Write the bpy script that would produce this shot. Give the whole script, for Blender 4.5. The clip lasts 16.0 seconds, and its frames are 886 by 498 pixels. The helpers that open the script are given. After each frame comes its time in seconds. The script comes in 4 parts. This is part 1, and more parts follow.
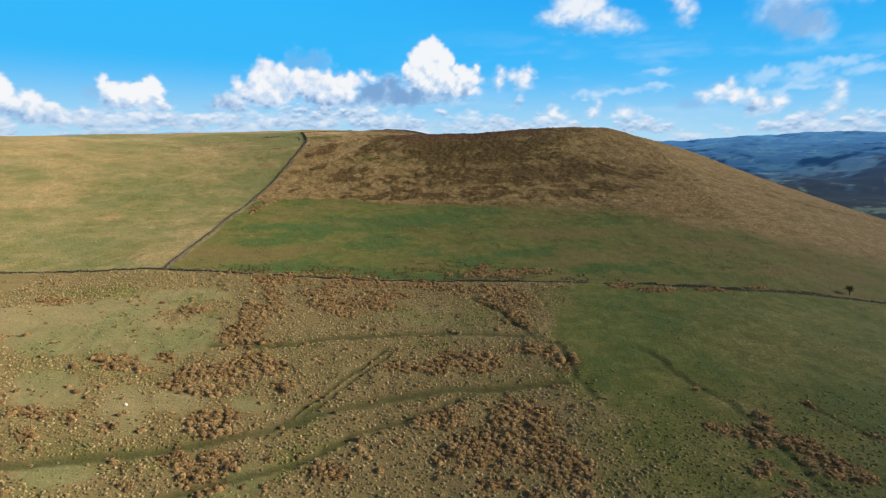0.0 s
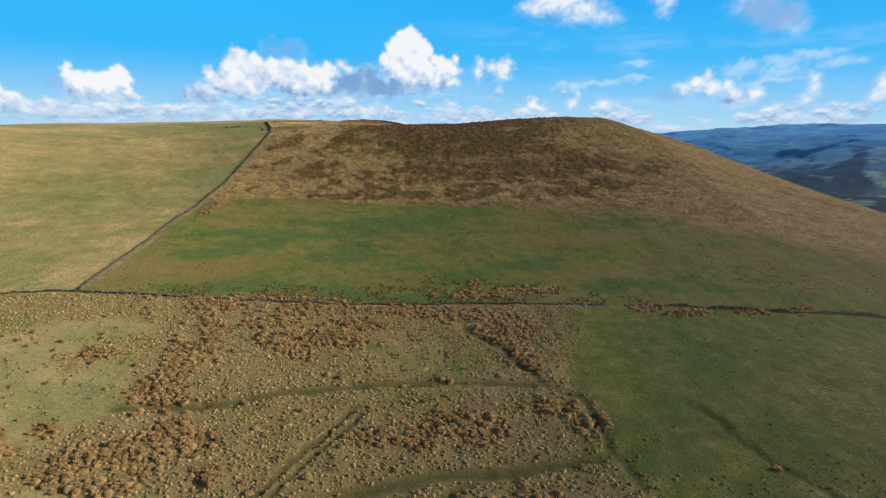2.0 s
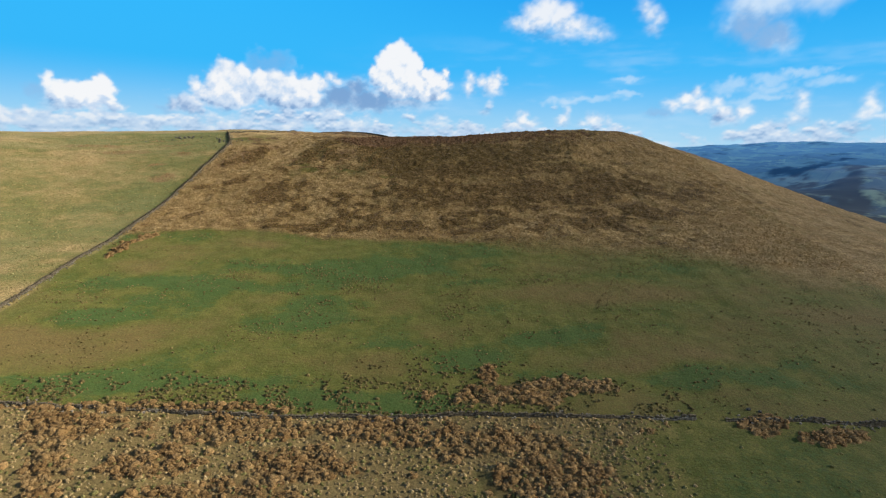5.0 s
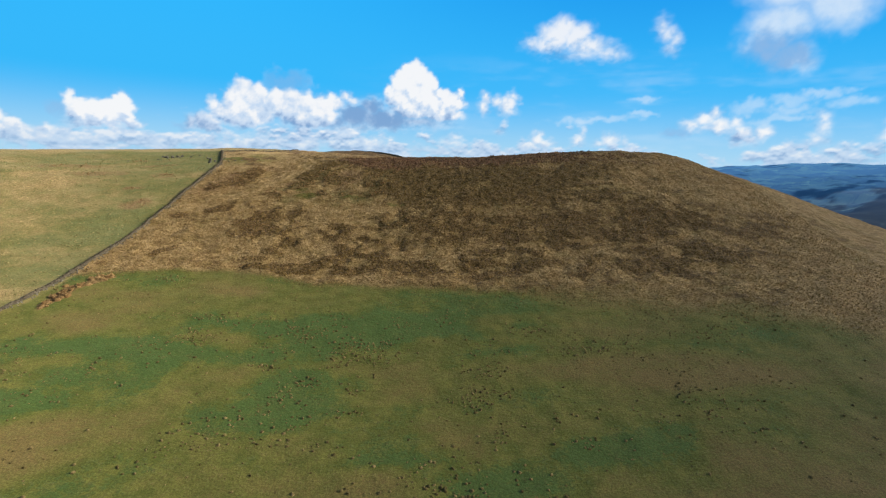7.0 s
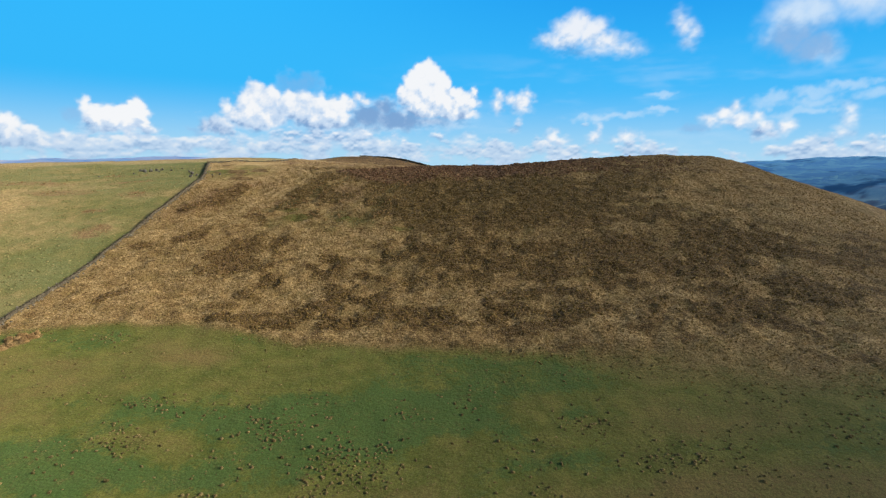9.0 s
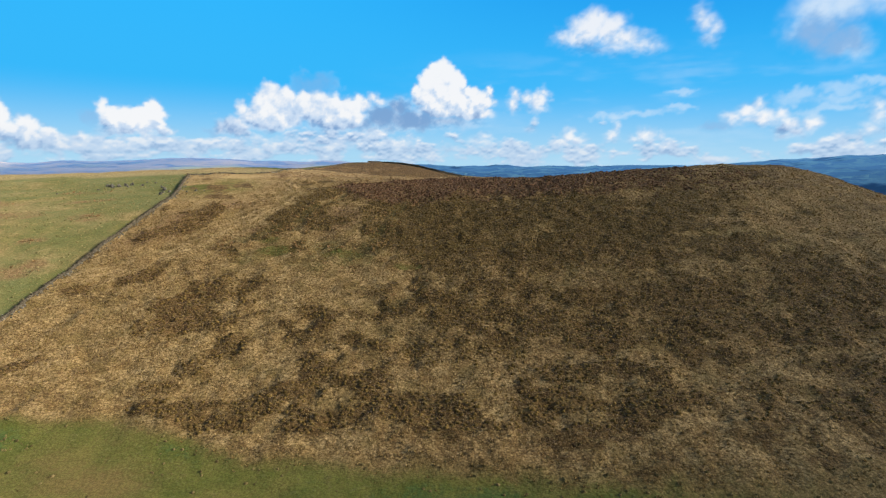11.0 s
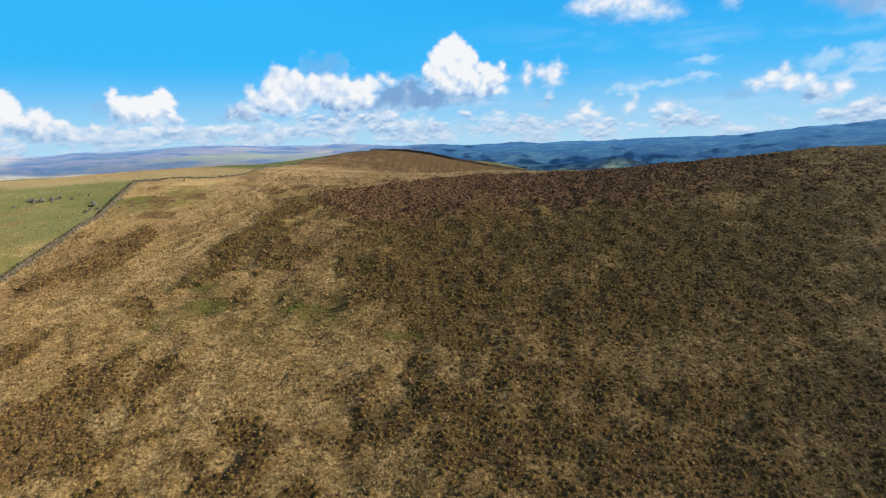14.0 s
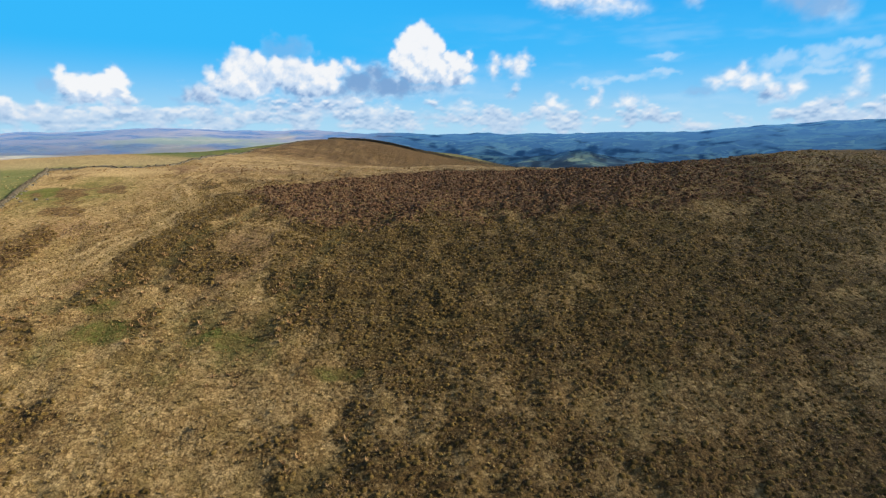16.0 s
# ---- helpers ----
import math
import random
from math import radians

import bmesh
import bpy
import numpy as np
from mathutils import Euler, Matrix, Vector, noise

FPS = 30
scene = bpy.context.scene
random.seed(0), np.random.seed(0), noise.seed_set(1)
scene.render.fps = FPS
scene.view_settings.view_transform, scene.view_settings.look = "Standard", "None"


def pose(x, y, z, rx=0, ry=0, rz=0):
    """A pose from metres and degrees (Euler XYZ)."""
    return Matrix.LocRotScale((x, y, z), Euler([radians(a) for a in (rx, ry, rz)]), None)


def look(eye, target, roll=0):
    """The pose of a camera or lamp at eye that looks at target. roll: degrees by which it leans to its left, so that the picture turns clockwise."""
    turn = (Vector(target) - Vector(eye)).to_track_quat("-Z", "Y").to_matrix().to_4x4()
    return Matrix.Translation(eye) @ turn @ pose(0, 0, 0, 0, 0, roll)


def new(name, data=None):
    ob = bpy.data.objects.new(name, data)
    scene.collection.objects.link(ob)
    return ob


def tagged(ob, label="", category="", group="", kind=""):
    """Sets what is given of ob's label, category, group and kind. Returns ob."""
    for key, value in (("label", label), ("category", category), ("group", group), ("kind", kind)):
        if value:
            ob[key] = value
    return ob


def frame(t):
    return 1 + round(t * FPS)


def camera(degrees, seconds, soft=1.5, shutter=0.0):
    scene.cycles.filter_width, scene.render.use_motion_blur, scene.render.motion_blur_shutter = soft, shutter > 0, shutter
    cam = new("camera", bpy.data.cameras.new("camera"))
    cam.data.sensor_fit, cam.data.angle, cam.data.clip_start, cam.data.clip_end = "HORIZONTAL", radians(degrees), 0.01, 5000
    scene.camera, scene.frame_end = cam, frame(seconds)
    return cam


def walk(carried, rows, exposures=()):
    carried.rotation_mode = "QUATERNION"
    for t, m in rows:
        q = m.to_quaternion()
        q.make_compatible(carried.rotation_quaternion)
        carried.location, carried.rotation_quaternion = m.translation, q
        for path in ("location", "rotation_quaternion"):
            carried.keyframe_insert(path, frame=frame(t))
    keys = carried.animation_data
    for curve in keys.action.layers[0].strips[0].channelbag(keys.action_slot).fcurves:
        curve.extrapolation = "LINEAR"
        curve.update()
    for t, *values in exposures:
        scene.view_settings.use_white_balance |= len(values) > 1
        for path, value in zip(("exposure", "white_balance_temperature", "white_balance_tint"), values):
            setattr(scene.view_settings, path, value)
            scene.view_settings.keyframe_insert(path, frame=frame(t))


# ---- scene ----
cam = camera(79.2, 16.0, 1.25)
METRES, EYE, TILT, LEAN, TURN = 320.0, 70.0, -12.0, -0.7, 0.0
ROWS = [
    (0.0, 0.0, 0.0, 0.0, -0.0, 0.0, -0.0),
    (0.5, -0.0018, 0.0332, 0.006, -0.61, -0.21, 0.2),
    (1.0, -0.0031, 0.0646, 0.0115, -1.16, -0.4, 0.34),
    (1.5, -0.004, 0.0988, 0.018, -1.68, -0.73, 0.39),
    (2.0, -0.0048, 0.1336, 0.0246, -2.22, -0.84, 0.35),
    (2.5, -0.0051, 0.1687, 0.0314, -2.71, -0.91, 0.38),
    (3.0, -0.005, 0.2016, 0.0379, -3.16, -0.71, 0.35),
    (3.5, -0.0047, 0.2369, 0.0446, -3.45, -0.47, 0.27),
    (4.0, -0.0041, 0.2723, 0.0518, -3.62, -0.21, 0.22),
    (6.5, -0.0031, 0.4402, 0.0884, -2.58, 2.22, -0.67),
    (7.0, -0.0029, 0.4744, 0.0996, -2.04, 2.56, -0.66),
    (7.5, -0.0026, 0.5079, 0.1107, -1.53, 2.39, -0.57),
    (8.0, -0.0023, 0.5393, 0.1209, -1.12, 2.15, -0.44),
    (8.5, -0.002, 0.5729, 0.132, -0.76, 2.17, -0.15),
    (9.0, -0.0018, 0.6064, 0.1436, -0.42, 2.47, -0.03),
    (11.5, -0.0029, 0.7718, 0.1989, 1.42, 2.4, -0.11),
    (12.0, -0.0035, 0.803, 0.2085, 1.65, 2.62, -0.07),
    (12.5, -0.0039, 0.8361, 0.2196, 2.37, 3.16, 0.29),
    (13.0, -0.0038, 0.8653, 0.2285, 3.12, 2.76, 0.6),
    (13.5, -0.0032, 0.8888, 0.2349, 3.37, 1.47, 1.1),
    (14.0, -0.0024, 0.91, 0.2406, 2.98, 0.22, 1.57),
    (14.5, -0.0011, 0.928, 0.2453, 1.95, -1.06, 1.7),
    (15.0, 0.0005, 0.943, 0.2492, 0.8, -1.52, 1.4),
    (15.5, 0.0019, 0.9546, 0.2523, -0.15, -1.35, 1.07),
    (16.0, 0.0033, 0.9647, 0.255, -0.77, -0.97, 0.8),
]
walk(cam, [(t, pose(0, 0, EYE, TILT, LEAN, TURN) @ pose(METRES * x, METRES * y, METRES * z, 90 + pitch, roll, yaw)) for t, x, y, z, yaw, pitch, roll in ROWS], [(0.0, 0.25), (16.0, 0.25)])

# ---- daylight ----
SUN_ELEVATION, SUN_TURN = 26.0, 96.0          # degrees up, degrees to the right of ahead
world = bpy.data.worlds.new("world")
scene.world = world
world.use_nodes = True
wn = world.node_tree.nodes
sky = wn.new("ShaderNodeTexSky")
sky.sky_type, sky.sun_disc = "NISHITA", False
sky.sun_elevation, sky.sun_rotation = radians(SUN_ELEVATION), radians(SUN_TURN)
world.node_tree.links.new(sky.outputs[0], wn["Background"].inputs[0])
wn["Background"].inputs[1].default_value = 0.11
sun = new("sun", bpy.data.lights.new("sun", "SUN"))
sun.data.energy, sun.data.angle, sun.data.color = 5.0, radians(0.6), (1.0, 0.91, 0.74)
_sd = Vector((math.sin(radians(SUN_TURN)) * math.cos(radians(SUN_ELEVATION)), math.cos(radians(SUN_TURN)) * math.cos(radians(SUN_ELEVATION)), math.sin(radians(SUN_ELEVATION))))
sun.matrix_world = look(_sd * 900, (0, 0, 0))


# ---- number helpers ----
def smooth(v, a, b):
    u = np.clip((v - a) / (b - a), 0.0, 1.0)
    return u * u * (3 - 2 * u)


def lattice(ix, iy, seed):
    h = (ix.astype(np.int64) * 374761393 + iy.astype(np.int64) * 668265263 + seed * 974634777) & 0xFFFFFFFF
    h = ((h ^ (h >> 13)) * 1274126177) & 0xFFFFFFFF
    h = ((h ^ (h >> 16)) * 2246822519) & 0xFFFFFFFF
    return ((h ^ (h >> 15)) & 0xFFFFFF) / float(0xFFFFFF)


def value_noise(x, y, seed):
    fx, fy = np.floor(x), np.floor(y)
    u, v = x - fx, y - fy
    u, v = u * u * (3 - 2 * u), v * v * (3 - 2 * v)
    a, b = lattice(fx, fy, seed), lattice(fx + 1, fy, seed)
    c, d = lattice(fx, fy + 1, seed), lattice(fx + 1, fy + 1, seed)
    return (a + (b - a) * u) * (1 - v) + (c + (d - c) * u) * v


def fbm(x, y, size, octaves=4, seed=0):
    """Soft noise about 0.5; size: metres of the largest swell."""
    total, weight, amp = 0.0, 0.0, 1.0
    for k in range(octaves):
        total = total + amp * value_noise(x / size + 17.3 * k, y / size - 9.1 * k, seed + k)
        weight, amp, size = weight + amp, amp * 0.55, size / 2.07
    return total / weight


def mounds(x, y, size, seed):
    """Rounded bushes side by side: 1 on top of each, 0 between them."""
    u, v = x / size, y / size
    fu, fv = np.floor(u), np.floor(v)
    best = np.full(np.shape(u), 9.0)
    for i in (-1, 0, 1):
        for j in (-1, 0, 1):
            cx, cy = fu + i, fv + j
            best = np.minimum(best, np.hypot(u - cx - 0.15 - 0.7 * lattice(cx, cy, seed), v - cy - 0.15 - 0.7 * lattice(cx, cy, seed + 1)))
    return np.clip(1 - (best / 0.8) ** 2, 0, 1)


def line_distance(x, y, points):
    best = np.full(np.shape(x), 1e9)
    for (ax, ay), (bx, by) in zip(points[:-1], points[1:]):
        dx, dy = bx - ax, by - ay
        s = np.clip(((x - ax) * dx + (y - ay) * dy) / (dx * dx + dy * dy), 0, 1)
        best = np.minimum(best, np.hypot(x - ax - s * dx, y - ay - s * dy))
    return best


def patches(x, y, spots):
    """Highest of soft ellipses (x, y, half length, half width, turn in degrees): 1 in the middle, 0 at the rim, minus outside."""
    best = np.full(np.shape(x), -3.0)
    for cx, cy, rx, ry, turn in spots:
        c, s = math.cos(radians(turn)), math.sin(radians(turn))
        u, v = (x - cx) * c + (y - cy) * s, -(x - cx) * s + (y - cy) * c
        best = np.maximum(best, 1 - np.hypot(u / rx, v / ry))
    return best


# ---- lie of the land ----
SWELL_STEP, SWELL_WIDTH = 100.0, 85.0
SWELLS = [
    [0.3, 0.8, 2.6, 1.5, 1.5, 5.5, 1.9, 2.5, 0.9],
    [1.7, 1.9, -2.2, -5.5, -10.9, -2.0, -9.1, 3.7, 3.1],
    [1.9, 3.1, 0.0, 15.7, 5.5, 17.5, -4.7, 1.6, 3.4],
    [-2.9, 1.9, -1.1, 1.6, -5.4, -1.0, 8.1, 4.3, 0.4],
    [-2.8, 0.9, -11.9, -16.9, -5.7, -9.6, -16.8, -4.1, -0.2],
    [-0.3, -2.0, -1.4, 14.4, 4.2, 20.4, 7.7, -7.3, 6.3],
    [-3.8, -1.0, -2.0, 0.9, -21.1, -17.0, 8.5, 5.1, 10.0],
    [-1.8, 6.1, -13.4, 8.3, 11.9, -10.5, -10.2, -2.7, 0.7],
    [-2.9, 2.5, -6.4, 2.9, -7.0, -10.2, -6.3, -2.7, -1.8],
]

LOW_WALL = [(-420, 240), (-197, 231), (-121, 227), (-87, 221), (-33, 217), (11, 217), (50, 213), (96, 210), (124, 209), (157, 213), (187, 216), (300, 226)]
HILL_WALL = [(-121, 228), (-122, 260), (-122, 300), (-119, 335), (-117, 360), (-115, 390), (-113, 418), (-112, 440), (-114, 456), (-118, 472), (-126, 494), (-130, 504)]
TOP_WALL = [(-130, 504), (-118, 504.6), (-108, 504.6), (-98, 504), (-90, 506), (-89, 521), (-94, 568), (-105, 642), (-97, 690), (-78, 728)]
KNOLL_WALL = [(-78, 728), (-66, 733), (-52, 730), (-36, 722), (-14, 716), (14, 720), (40, 735), (70, 760)]
CART_TRACKS = [
    [(-112, 101), (-97, 106), (-75, 111), (-51, 117), (-43, 121), (-32, 128), (-12, 135), (3, 138), (27, 141), (39, 142), (62, 146)],
    [(-72, 159), (-56, 160), (-40, 164), (-15, 169), (4, 170), (28, 167)],
    [(-41, 119), (-33, 131), (-26, 142), (-14, 158)],
    [(-43, 119), (-36, 130), (-29, 142), (-17, 159)],
    [(-60, 98), (-36, 109), (-22, 120), (-4, 128), (8, 136)],
]
DITCHES = [[(12, 199), (19, 192), (28, 169), (38, 159), (40, 142), (42, 133)], [(62, 158), (67, 150), (70, 139), (77, 129), (80, 117), (82, 98)], [(96, 130), (104, 118), (116, 110)]]
GULLIES = [[(-36, 409), (-42, 405), (-48, 408)], [(-60, 420), (-66, 415), (-72, 412)], [(-44, 452), (-49, 440), (-50, 429), (-53, 418)], [(-18, 437), (-21, 428), (-25, 415), (-27, 403), (-32, 398)], [(-9, 383), (-12, 377), (-17, 374)], [(31, 389), (27, 380)]]
HILL_PATH = [(-110, 396), (-98, 401), (-89, 406), (-82, 414), (-78, 422), (-71, 430), (-66, 440), (-63, 455), (-66, 464), (-74, 478), (-76, 500), (-80, 540)]
SIDE_PATH = [(-60, 384), (-60, 398), (-64, 412), (-66, 426), (-62, 438), (-58, 456), (-57, 470), (-50, 484)]


CREST = [(45, 430, 0.4), (75, 430, 0.5), (105, 430, 0.3), (45, 462, 0.5), (75, 462, 1.3), (105, 462, 2.1), (135, 462, 0.6), (-15, 500, -0.4), (15, 500, -0.4), (45, 500, -1.8), (75, 500, -2.0), (105, 500, -1.1), (-15, 545, 0.6), (15, 545, 2.6), (45, 545, 1.4), (75, 545, -0.7), (105, 545, -1.4), (135, 545, -1.1), (185, 410, -0.4), (220, 410, -0.5)]  # x, y, rise of small swells along the crest

SHOULDER = [(-225, 525, 2.3, 36), (-290, 560, 2.3, 45), (-350, 690, 3.0, 70), (-230, 640, 1.5, 55), (-62, 712, 2.0, 30), (195, 485, -3.0, 25), (150, 485, 1.2, 15), (20, 768, 3.5, 22), (50, 792, 3.5, 25)]  # x, y, rise, spread of swells on the western shoulder and the knoll


def land(x, y):
    """The large forms of the ground, without tufts."""
    right = smooth(x, 120, 560)
    z = -3 + 76 * smooth(y, 190, 450) * (1 - 0.9 * right) - 45 * right
    z = z - 70 * smooth(y, 720, 1150) * smooth(x, -420, 150) - 100 * smooth(y, 690, 1120) * (1 - smooth(x, -420, 150)) - 14 * smooth(-x, 280, 620)
    for j, row in enumerate(SWELLS):
        gy = np.exp(-((y - j * SWELL_STEP) ** 2) / (2 * SWELL_WIDTH ** 2))
        gx = 0.0
        for i, c in enumerate(row):
            gx = gx + c * np.exp(-((x - (i - 4) * SWELL_STEP) ** 2) / (2 * SWELL_WIDTH ** 2))
        z = z + gx * gy
    for cx, cy, rise in CREST:
        z = z + rise * np.exp(-((x - cx) ** 2 + (y - cy) ** 2) / 1152.0)
    for cx, cy, rise, spread in SHOULDER:
        z = z + rise * np.exp(-((x - cx) ** 2 + (y - cy) ** 2) / (2 * spread ** 2))
    z = z - 11 * smooth(-x, 160, 280) * smooth(y, 520, 600)
    far = smooth(np.hypot(x, y - 300), 720, 1180)
    return z * (1 - far) - 128 * far


def low_wall_y(x):
    return np.interp(x, [p[0] for p in LOW_WALL], [p[1] for p in LOW_WALL])


def hill_wall_x(y):
    line = HILL_WALL + [(-90, 505.5)] + TOP_WALL[5:]
    return np.interp(y, [p[1] for p in line], [p[0] for p in line])


# where things grow: x, y, half length, half width, turn in degrees
BRACKEN_WEST = [(-66, 201, 11.8, 3.8, -70), (-64, 182, 12.3, 6.9, -77), (-65, 167, 8.6, 6.3, 82), (-59, 160, 9.6, 2.7, 2), (-38, 189, 12.0, 7.3, -3), (-29, 193, 9.7, 6.7, -1), (-22, 204, 8.9, 5.0, 1), (-49, 202, 8.8, 4.6, 0), (-148, 194, 10.8, 3.9, -16), (-89, 183, 6.0, 3.7, -17), (-95, 148, 6.9, 4.3, -21), (-83, 151, 3.8, 2.2, -21), (-86, 145, 3.5, 1.9, -13)]
BRACKEN_MID = [(-64, 144, 11.1, 6.5, -6), (-55, 148, 8.1, 5.5, -10), (-68, 136, 4.8, 3.1, -15), (-74, 138, 3.4, 2.3, -37), (-64, 137, 6.3, 3.3, -5), (-58, 125, 8.6, 4.3, -2), (-52, 119, 6.5, 2.0, 1), (-103, 124, 4.4, 2.1, -10), (-99, 116, 3.1, 1.7, -31), (-93, 124, 2.3, 1.4, -19), (-82, 120, 2.8, 1.8, -13), (-49, 111, 5.3, 3.0, -7), (-59, 109, 4.8, 3.0, -46), (-52, 104, 6.0, 3.2, -8), (-25, 108, 4.9, 2.9, -4), (-43, 138, 4.3, 2.7, -65)]
BRACKEN_EAST = [(9, 152, 10.0, 6.2, 0), (0, 149, 5.1, 4.5, -14), (32, 158, 6.7, 3.4, 1), (38, 151, 4.1, 3.2, 62), (2, 127, 7.1, 5.4, 0), (6, 114, 7.8, 6.5, -2), (22, 126, 8.6, 7.4, 19), (23, 114, 8.2, 6.2, 73), (28, 106, 6.4, 5.5, 36), (14, 116, 8.4, 7.8, 70), (13, 103, 7.1, 3.0, -2), (22, 94, 12, 9, 0), (-12, 150, 6, 3, 0)]
BRACKEN_FIELD = [(69, 120, 5.8, 2.6, -27), (82, 126, 3.7, 2.4, -75), (78, 118, 6.6, 3.9, 34), (70, 105, 5.8, 3.5, 34), (87, 115, 5.2, 4.1, -35), (87, 108, 4.9, 4.6, -2), (90, 104, 3.9, 3.5, 17), (71, 137, 3.5, 1.1, -39), (99, 126, 6.2, 1.1, -66), (105, 118, 3.3, 1.8, -22), (74, 95, 7, 6, 0)]
BRACKEN_WALL = [(-36, 213, 22.1, 4.1, 1), (-10, 212, 18.6, 3.8, -1), (18, 207, 14.6, 5.0, -3), (25, 197, 9.5, 6.9, 1), (26, 184, 8.4, 4.6, 89), (28, 174, 5.4, 3.3, 85), (24, 224, 14.0, 4.6, -3), (38, 226, 12.1, 3.7, -4), (74, 210, 5.9, 3.0, 8), (88, 206, 9.7, 2.4, 4), (110, 208, 9, 1.6, 4), (129, 213, 7.1, 1.5, 12), (-69, 213, 11.0, 4.9, -3), (-27, 193, 9.9, 3.6, 1), (-20, 201, 10.5, 3.9, 0), (-60, 220, 30, 1.2, 0)]
BRACKEN_PASTURE = [(19, 232, 2.4, 6, 0), (-108, 330, 6, 3, 60), (-112, 318, 2, 8, 0)]
BRACKEN = BRACKEN_WEST + BRACKEN_MID + BRACKEN_EAST + BRACKEN_FIELD + BRACKEN_WALL + BRACKEN_PASTURE
LUSH = [(-112, 174, 26, 12, 0), (-92, 195, 13, 7, 0), (-112, 145, 18, 9, 0), (-78, 104, 22, 8, 15), (-49, 131, 8, 6, 0), (-87, 162, 12, 10, 0), (-150, 200, 30, 9, 0), (5, 180, 22, 10, -10), (-35, 126, 9, 5, 40), (-10, 163, 16, 4, 5), (-45, 104, 14, 6, 30)]
RUSSET = [(-98, 428, 14, 28, -22), (-84, 446, 16, 12, 0), (-40, 424, 8, 12, 0), (-66, 418, 6, 4, 0), (-70, 500, 30, 9, 0), (-30, 530, 50, 10, 0), (-60, 640, 50, 20, 0), (-50, 690, 40, 20, 0), (-112, 324, 4, 14, 0), (-160, 470, 14, 5, 0), (-146, 456, 14, 4, 10), (-134, 436, 7, 5, 0), (-140, 416, 8, 4, 0), (-166, 438, 16, 5, 0), (-130, 398, 7, 6, 0), (-190, 455, 26, 6, 0)]
LAWN = [(-105, 169, 25, 12, -7), (-99, 199, 18, 6, -4), (-122, 161, 18, 9, -12), (-150, 178, 34, 14, -8), (-88, 162, 14, 16, -20), (-118, 182, 24, 12, 0), (-4, 182, 14, 10, -3), (13, 169, 13, 6, -1), (-50, 131, 6, 3, -5), (-70, 131, 8, 5, -12), (-82, 128, 11, 6, -47), (-107, 134, 12, 7, -27), (-23, 147, 7, 3, -4), (-32, 128, 9, 2, 2), (-42, 105, 6, 4, 58), (-84, 104, 10, 4, -1)]
VIVID = [(-73, 285, 30, 12, -3), (-89, 263, 13, 8, -18), (-27, 267, 26, 10, 0), (-6, 253, 14, 6, -1), (46, 228, 22, 6, -3), (42, 248, 14, 8, -1), (82, 230, 24, 6, 1), (-71, 230, 34, 3.5, 0), (-13, 223, 33, 3, -1), (-20, 300, 40, 8, 0)]
MIRE = [(-55, 405, 8, 3, 0), (-33, 401, 8, 3, -12), (-13, 393, 6, 2, 0), (-112, 474, 10, 5, 0), (-60, 412, 6, 3, 0)]
BARE = [(-81, 245, 22, 9, -5), (-15, 240, 17, 7, -1), (5, 250, 8, 7, -5), (114, 255, 36, 10, 6), (136, 233, 22, 6, 13), (59, 278, 44, 9, -3), (-106, 250, 12, 8, -37), (-96, 318, 18, 9, -20), (-60, 322, 12, 5, 0)]
HEATH_BAND = [(-63, 416), (-58, 423), (-55, 444), (-49, 458), (-38, 468), (-10, 487), (30, 500)]
HEATH_WEST = [(-99, 417, 8.4, 6.1, 45), (-92, 431, 12.9, 9.0, -84), (-93, 390, 4.2, 3.0, -78), (-89, 396, 5.8, 4.6, 81), (-107, 387, 5.0, 3.4, -59), (-71, 406, 5.0, 3.1, -57), (-64, 372, 13.0, 7.8, -15), (-65, 385, 10.3, 7.4, -33), (-74, 376, 8.3, 4.2, -62), (-59, 387, 7.6, 4.8, -59), (-53, 360, 10.5, 5.6, -11), (-58, 354, 8.7, 4.4, -9), (-62, 349, 6.4, 3.2, -9), (-54, 342, 11.1, 4.2, -4), (-40, 342, 6.5, 4.6, -16), (-46, 338, 9.2, 2.4, -2), (-99, 353, 5.7, 2.9, 53)]
HEATH_GULLY = [(-53, 445, 21.4, 6.5, -83), (-59, 426, 9.7, 5.5, -88), (-45, 421, 9.8, 7.1, -31), (-63, 415, 4.3, 3.0, -48), (-48, 407, 5.0, 3.4, -18), (-12, 384, 6.5, 4.9, -18), (-9, 378, 7.0, 3.7, -9), (-17, 374, 5.0, 3.7, -15), (-32, 366, 8.6, 6.4, -24), (-36, 374, 6.0, 4.3, -22), (-27, 373, 5.3, 3.7, -12), (-28, 354, 7.1, 5.6, -31), (-19, 349, 6.7, 4.6, -14), (-32, 347, 6.5, 3.5, -7), (-21, 338, 7.6, 3.1, -3), (-12, 341, 6.3, 4.7, -11), (-3, 338, 6.4, 5.2, -11)]
HEATH_EAST = [(14, 381, 13.5, 4.1, -5), (32, 375, 9.4, 3.8, -1), (20, 363, 12.3, 5.5, -4), (13, 370, 7.3, 3.0, -4), (31, 358, 9.9, 5.2, -1), (23, 350, 9.8, 5.0, -2), (16, 342, 9.3, 4.6, -4), (36, 350, 8.1, 4.1, -2), (34, 338, 7.6, 4.2, 1), (42, 341, 6.2, 3.3, 0), (25, 334, 8.8, 2.9, -1), (52, 332, 6.2, 3.2, 3), (71, 340, 6.8, 4.3, 17), (62, 327, 4.2, 1.8, 2), (60, 374, 9.3, 4.1, 0), (62, 363, 10.6, 5.4, 4), (57, 354, 10.0, 3.7, -1)]
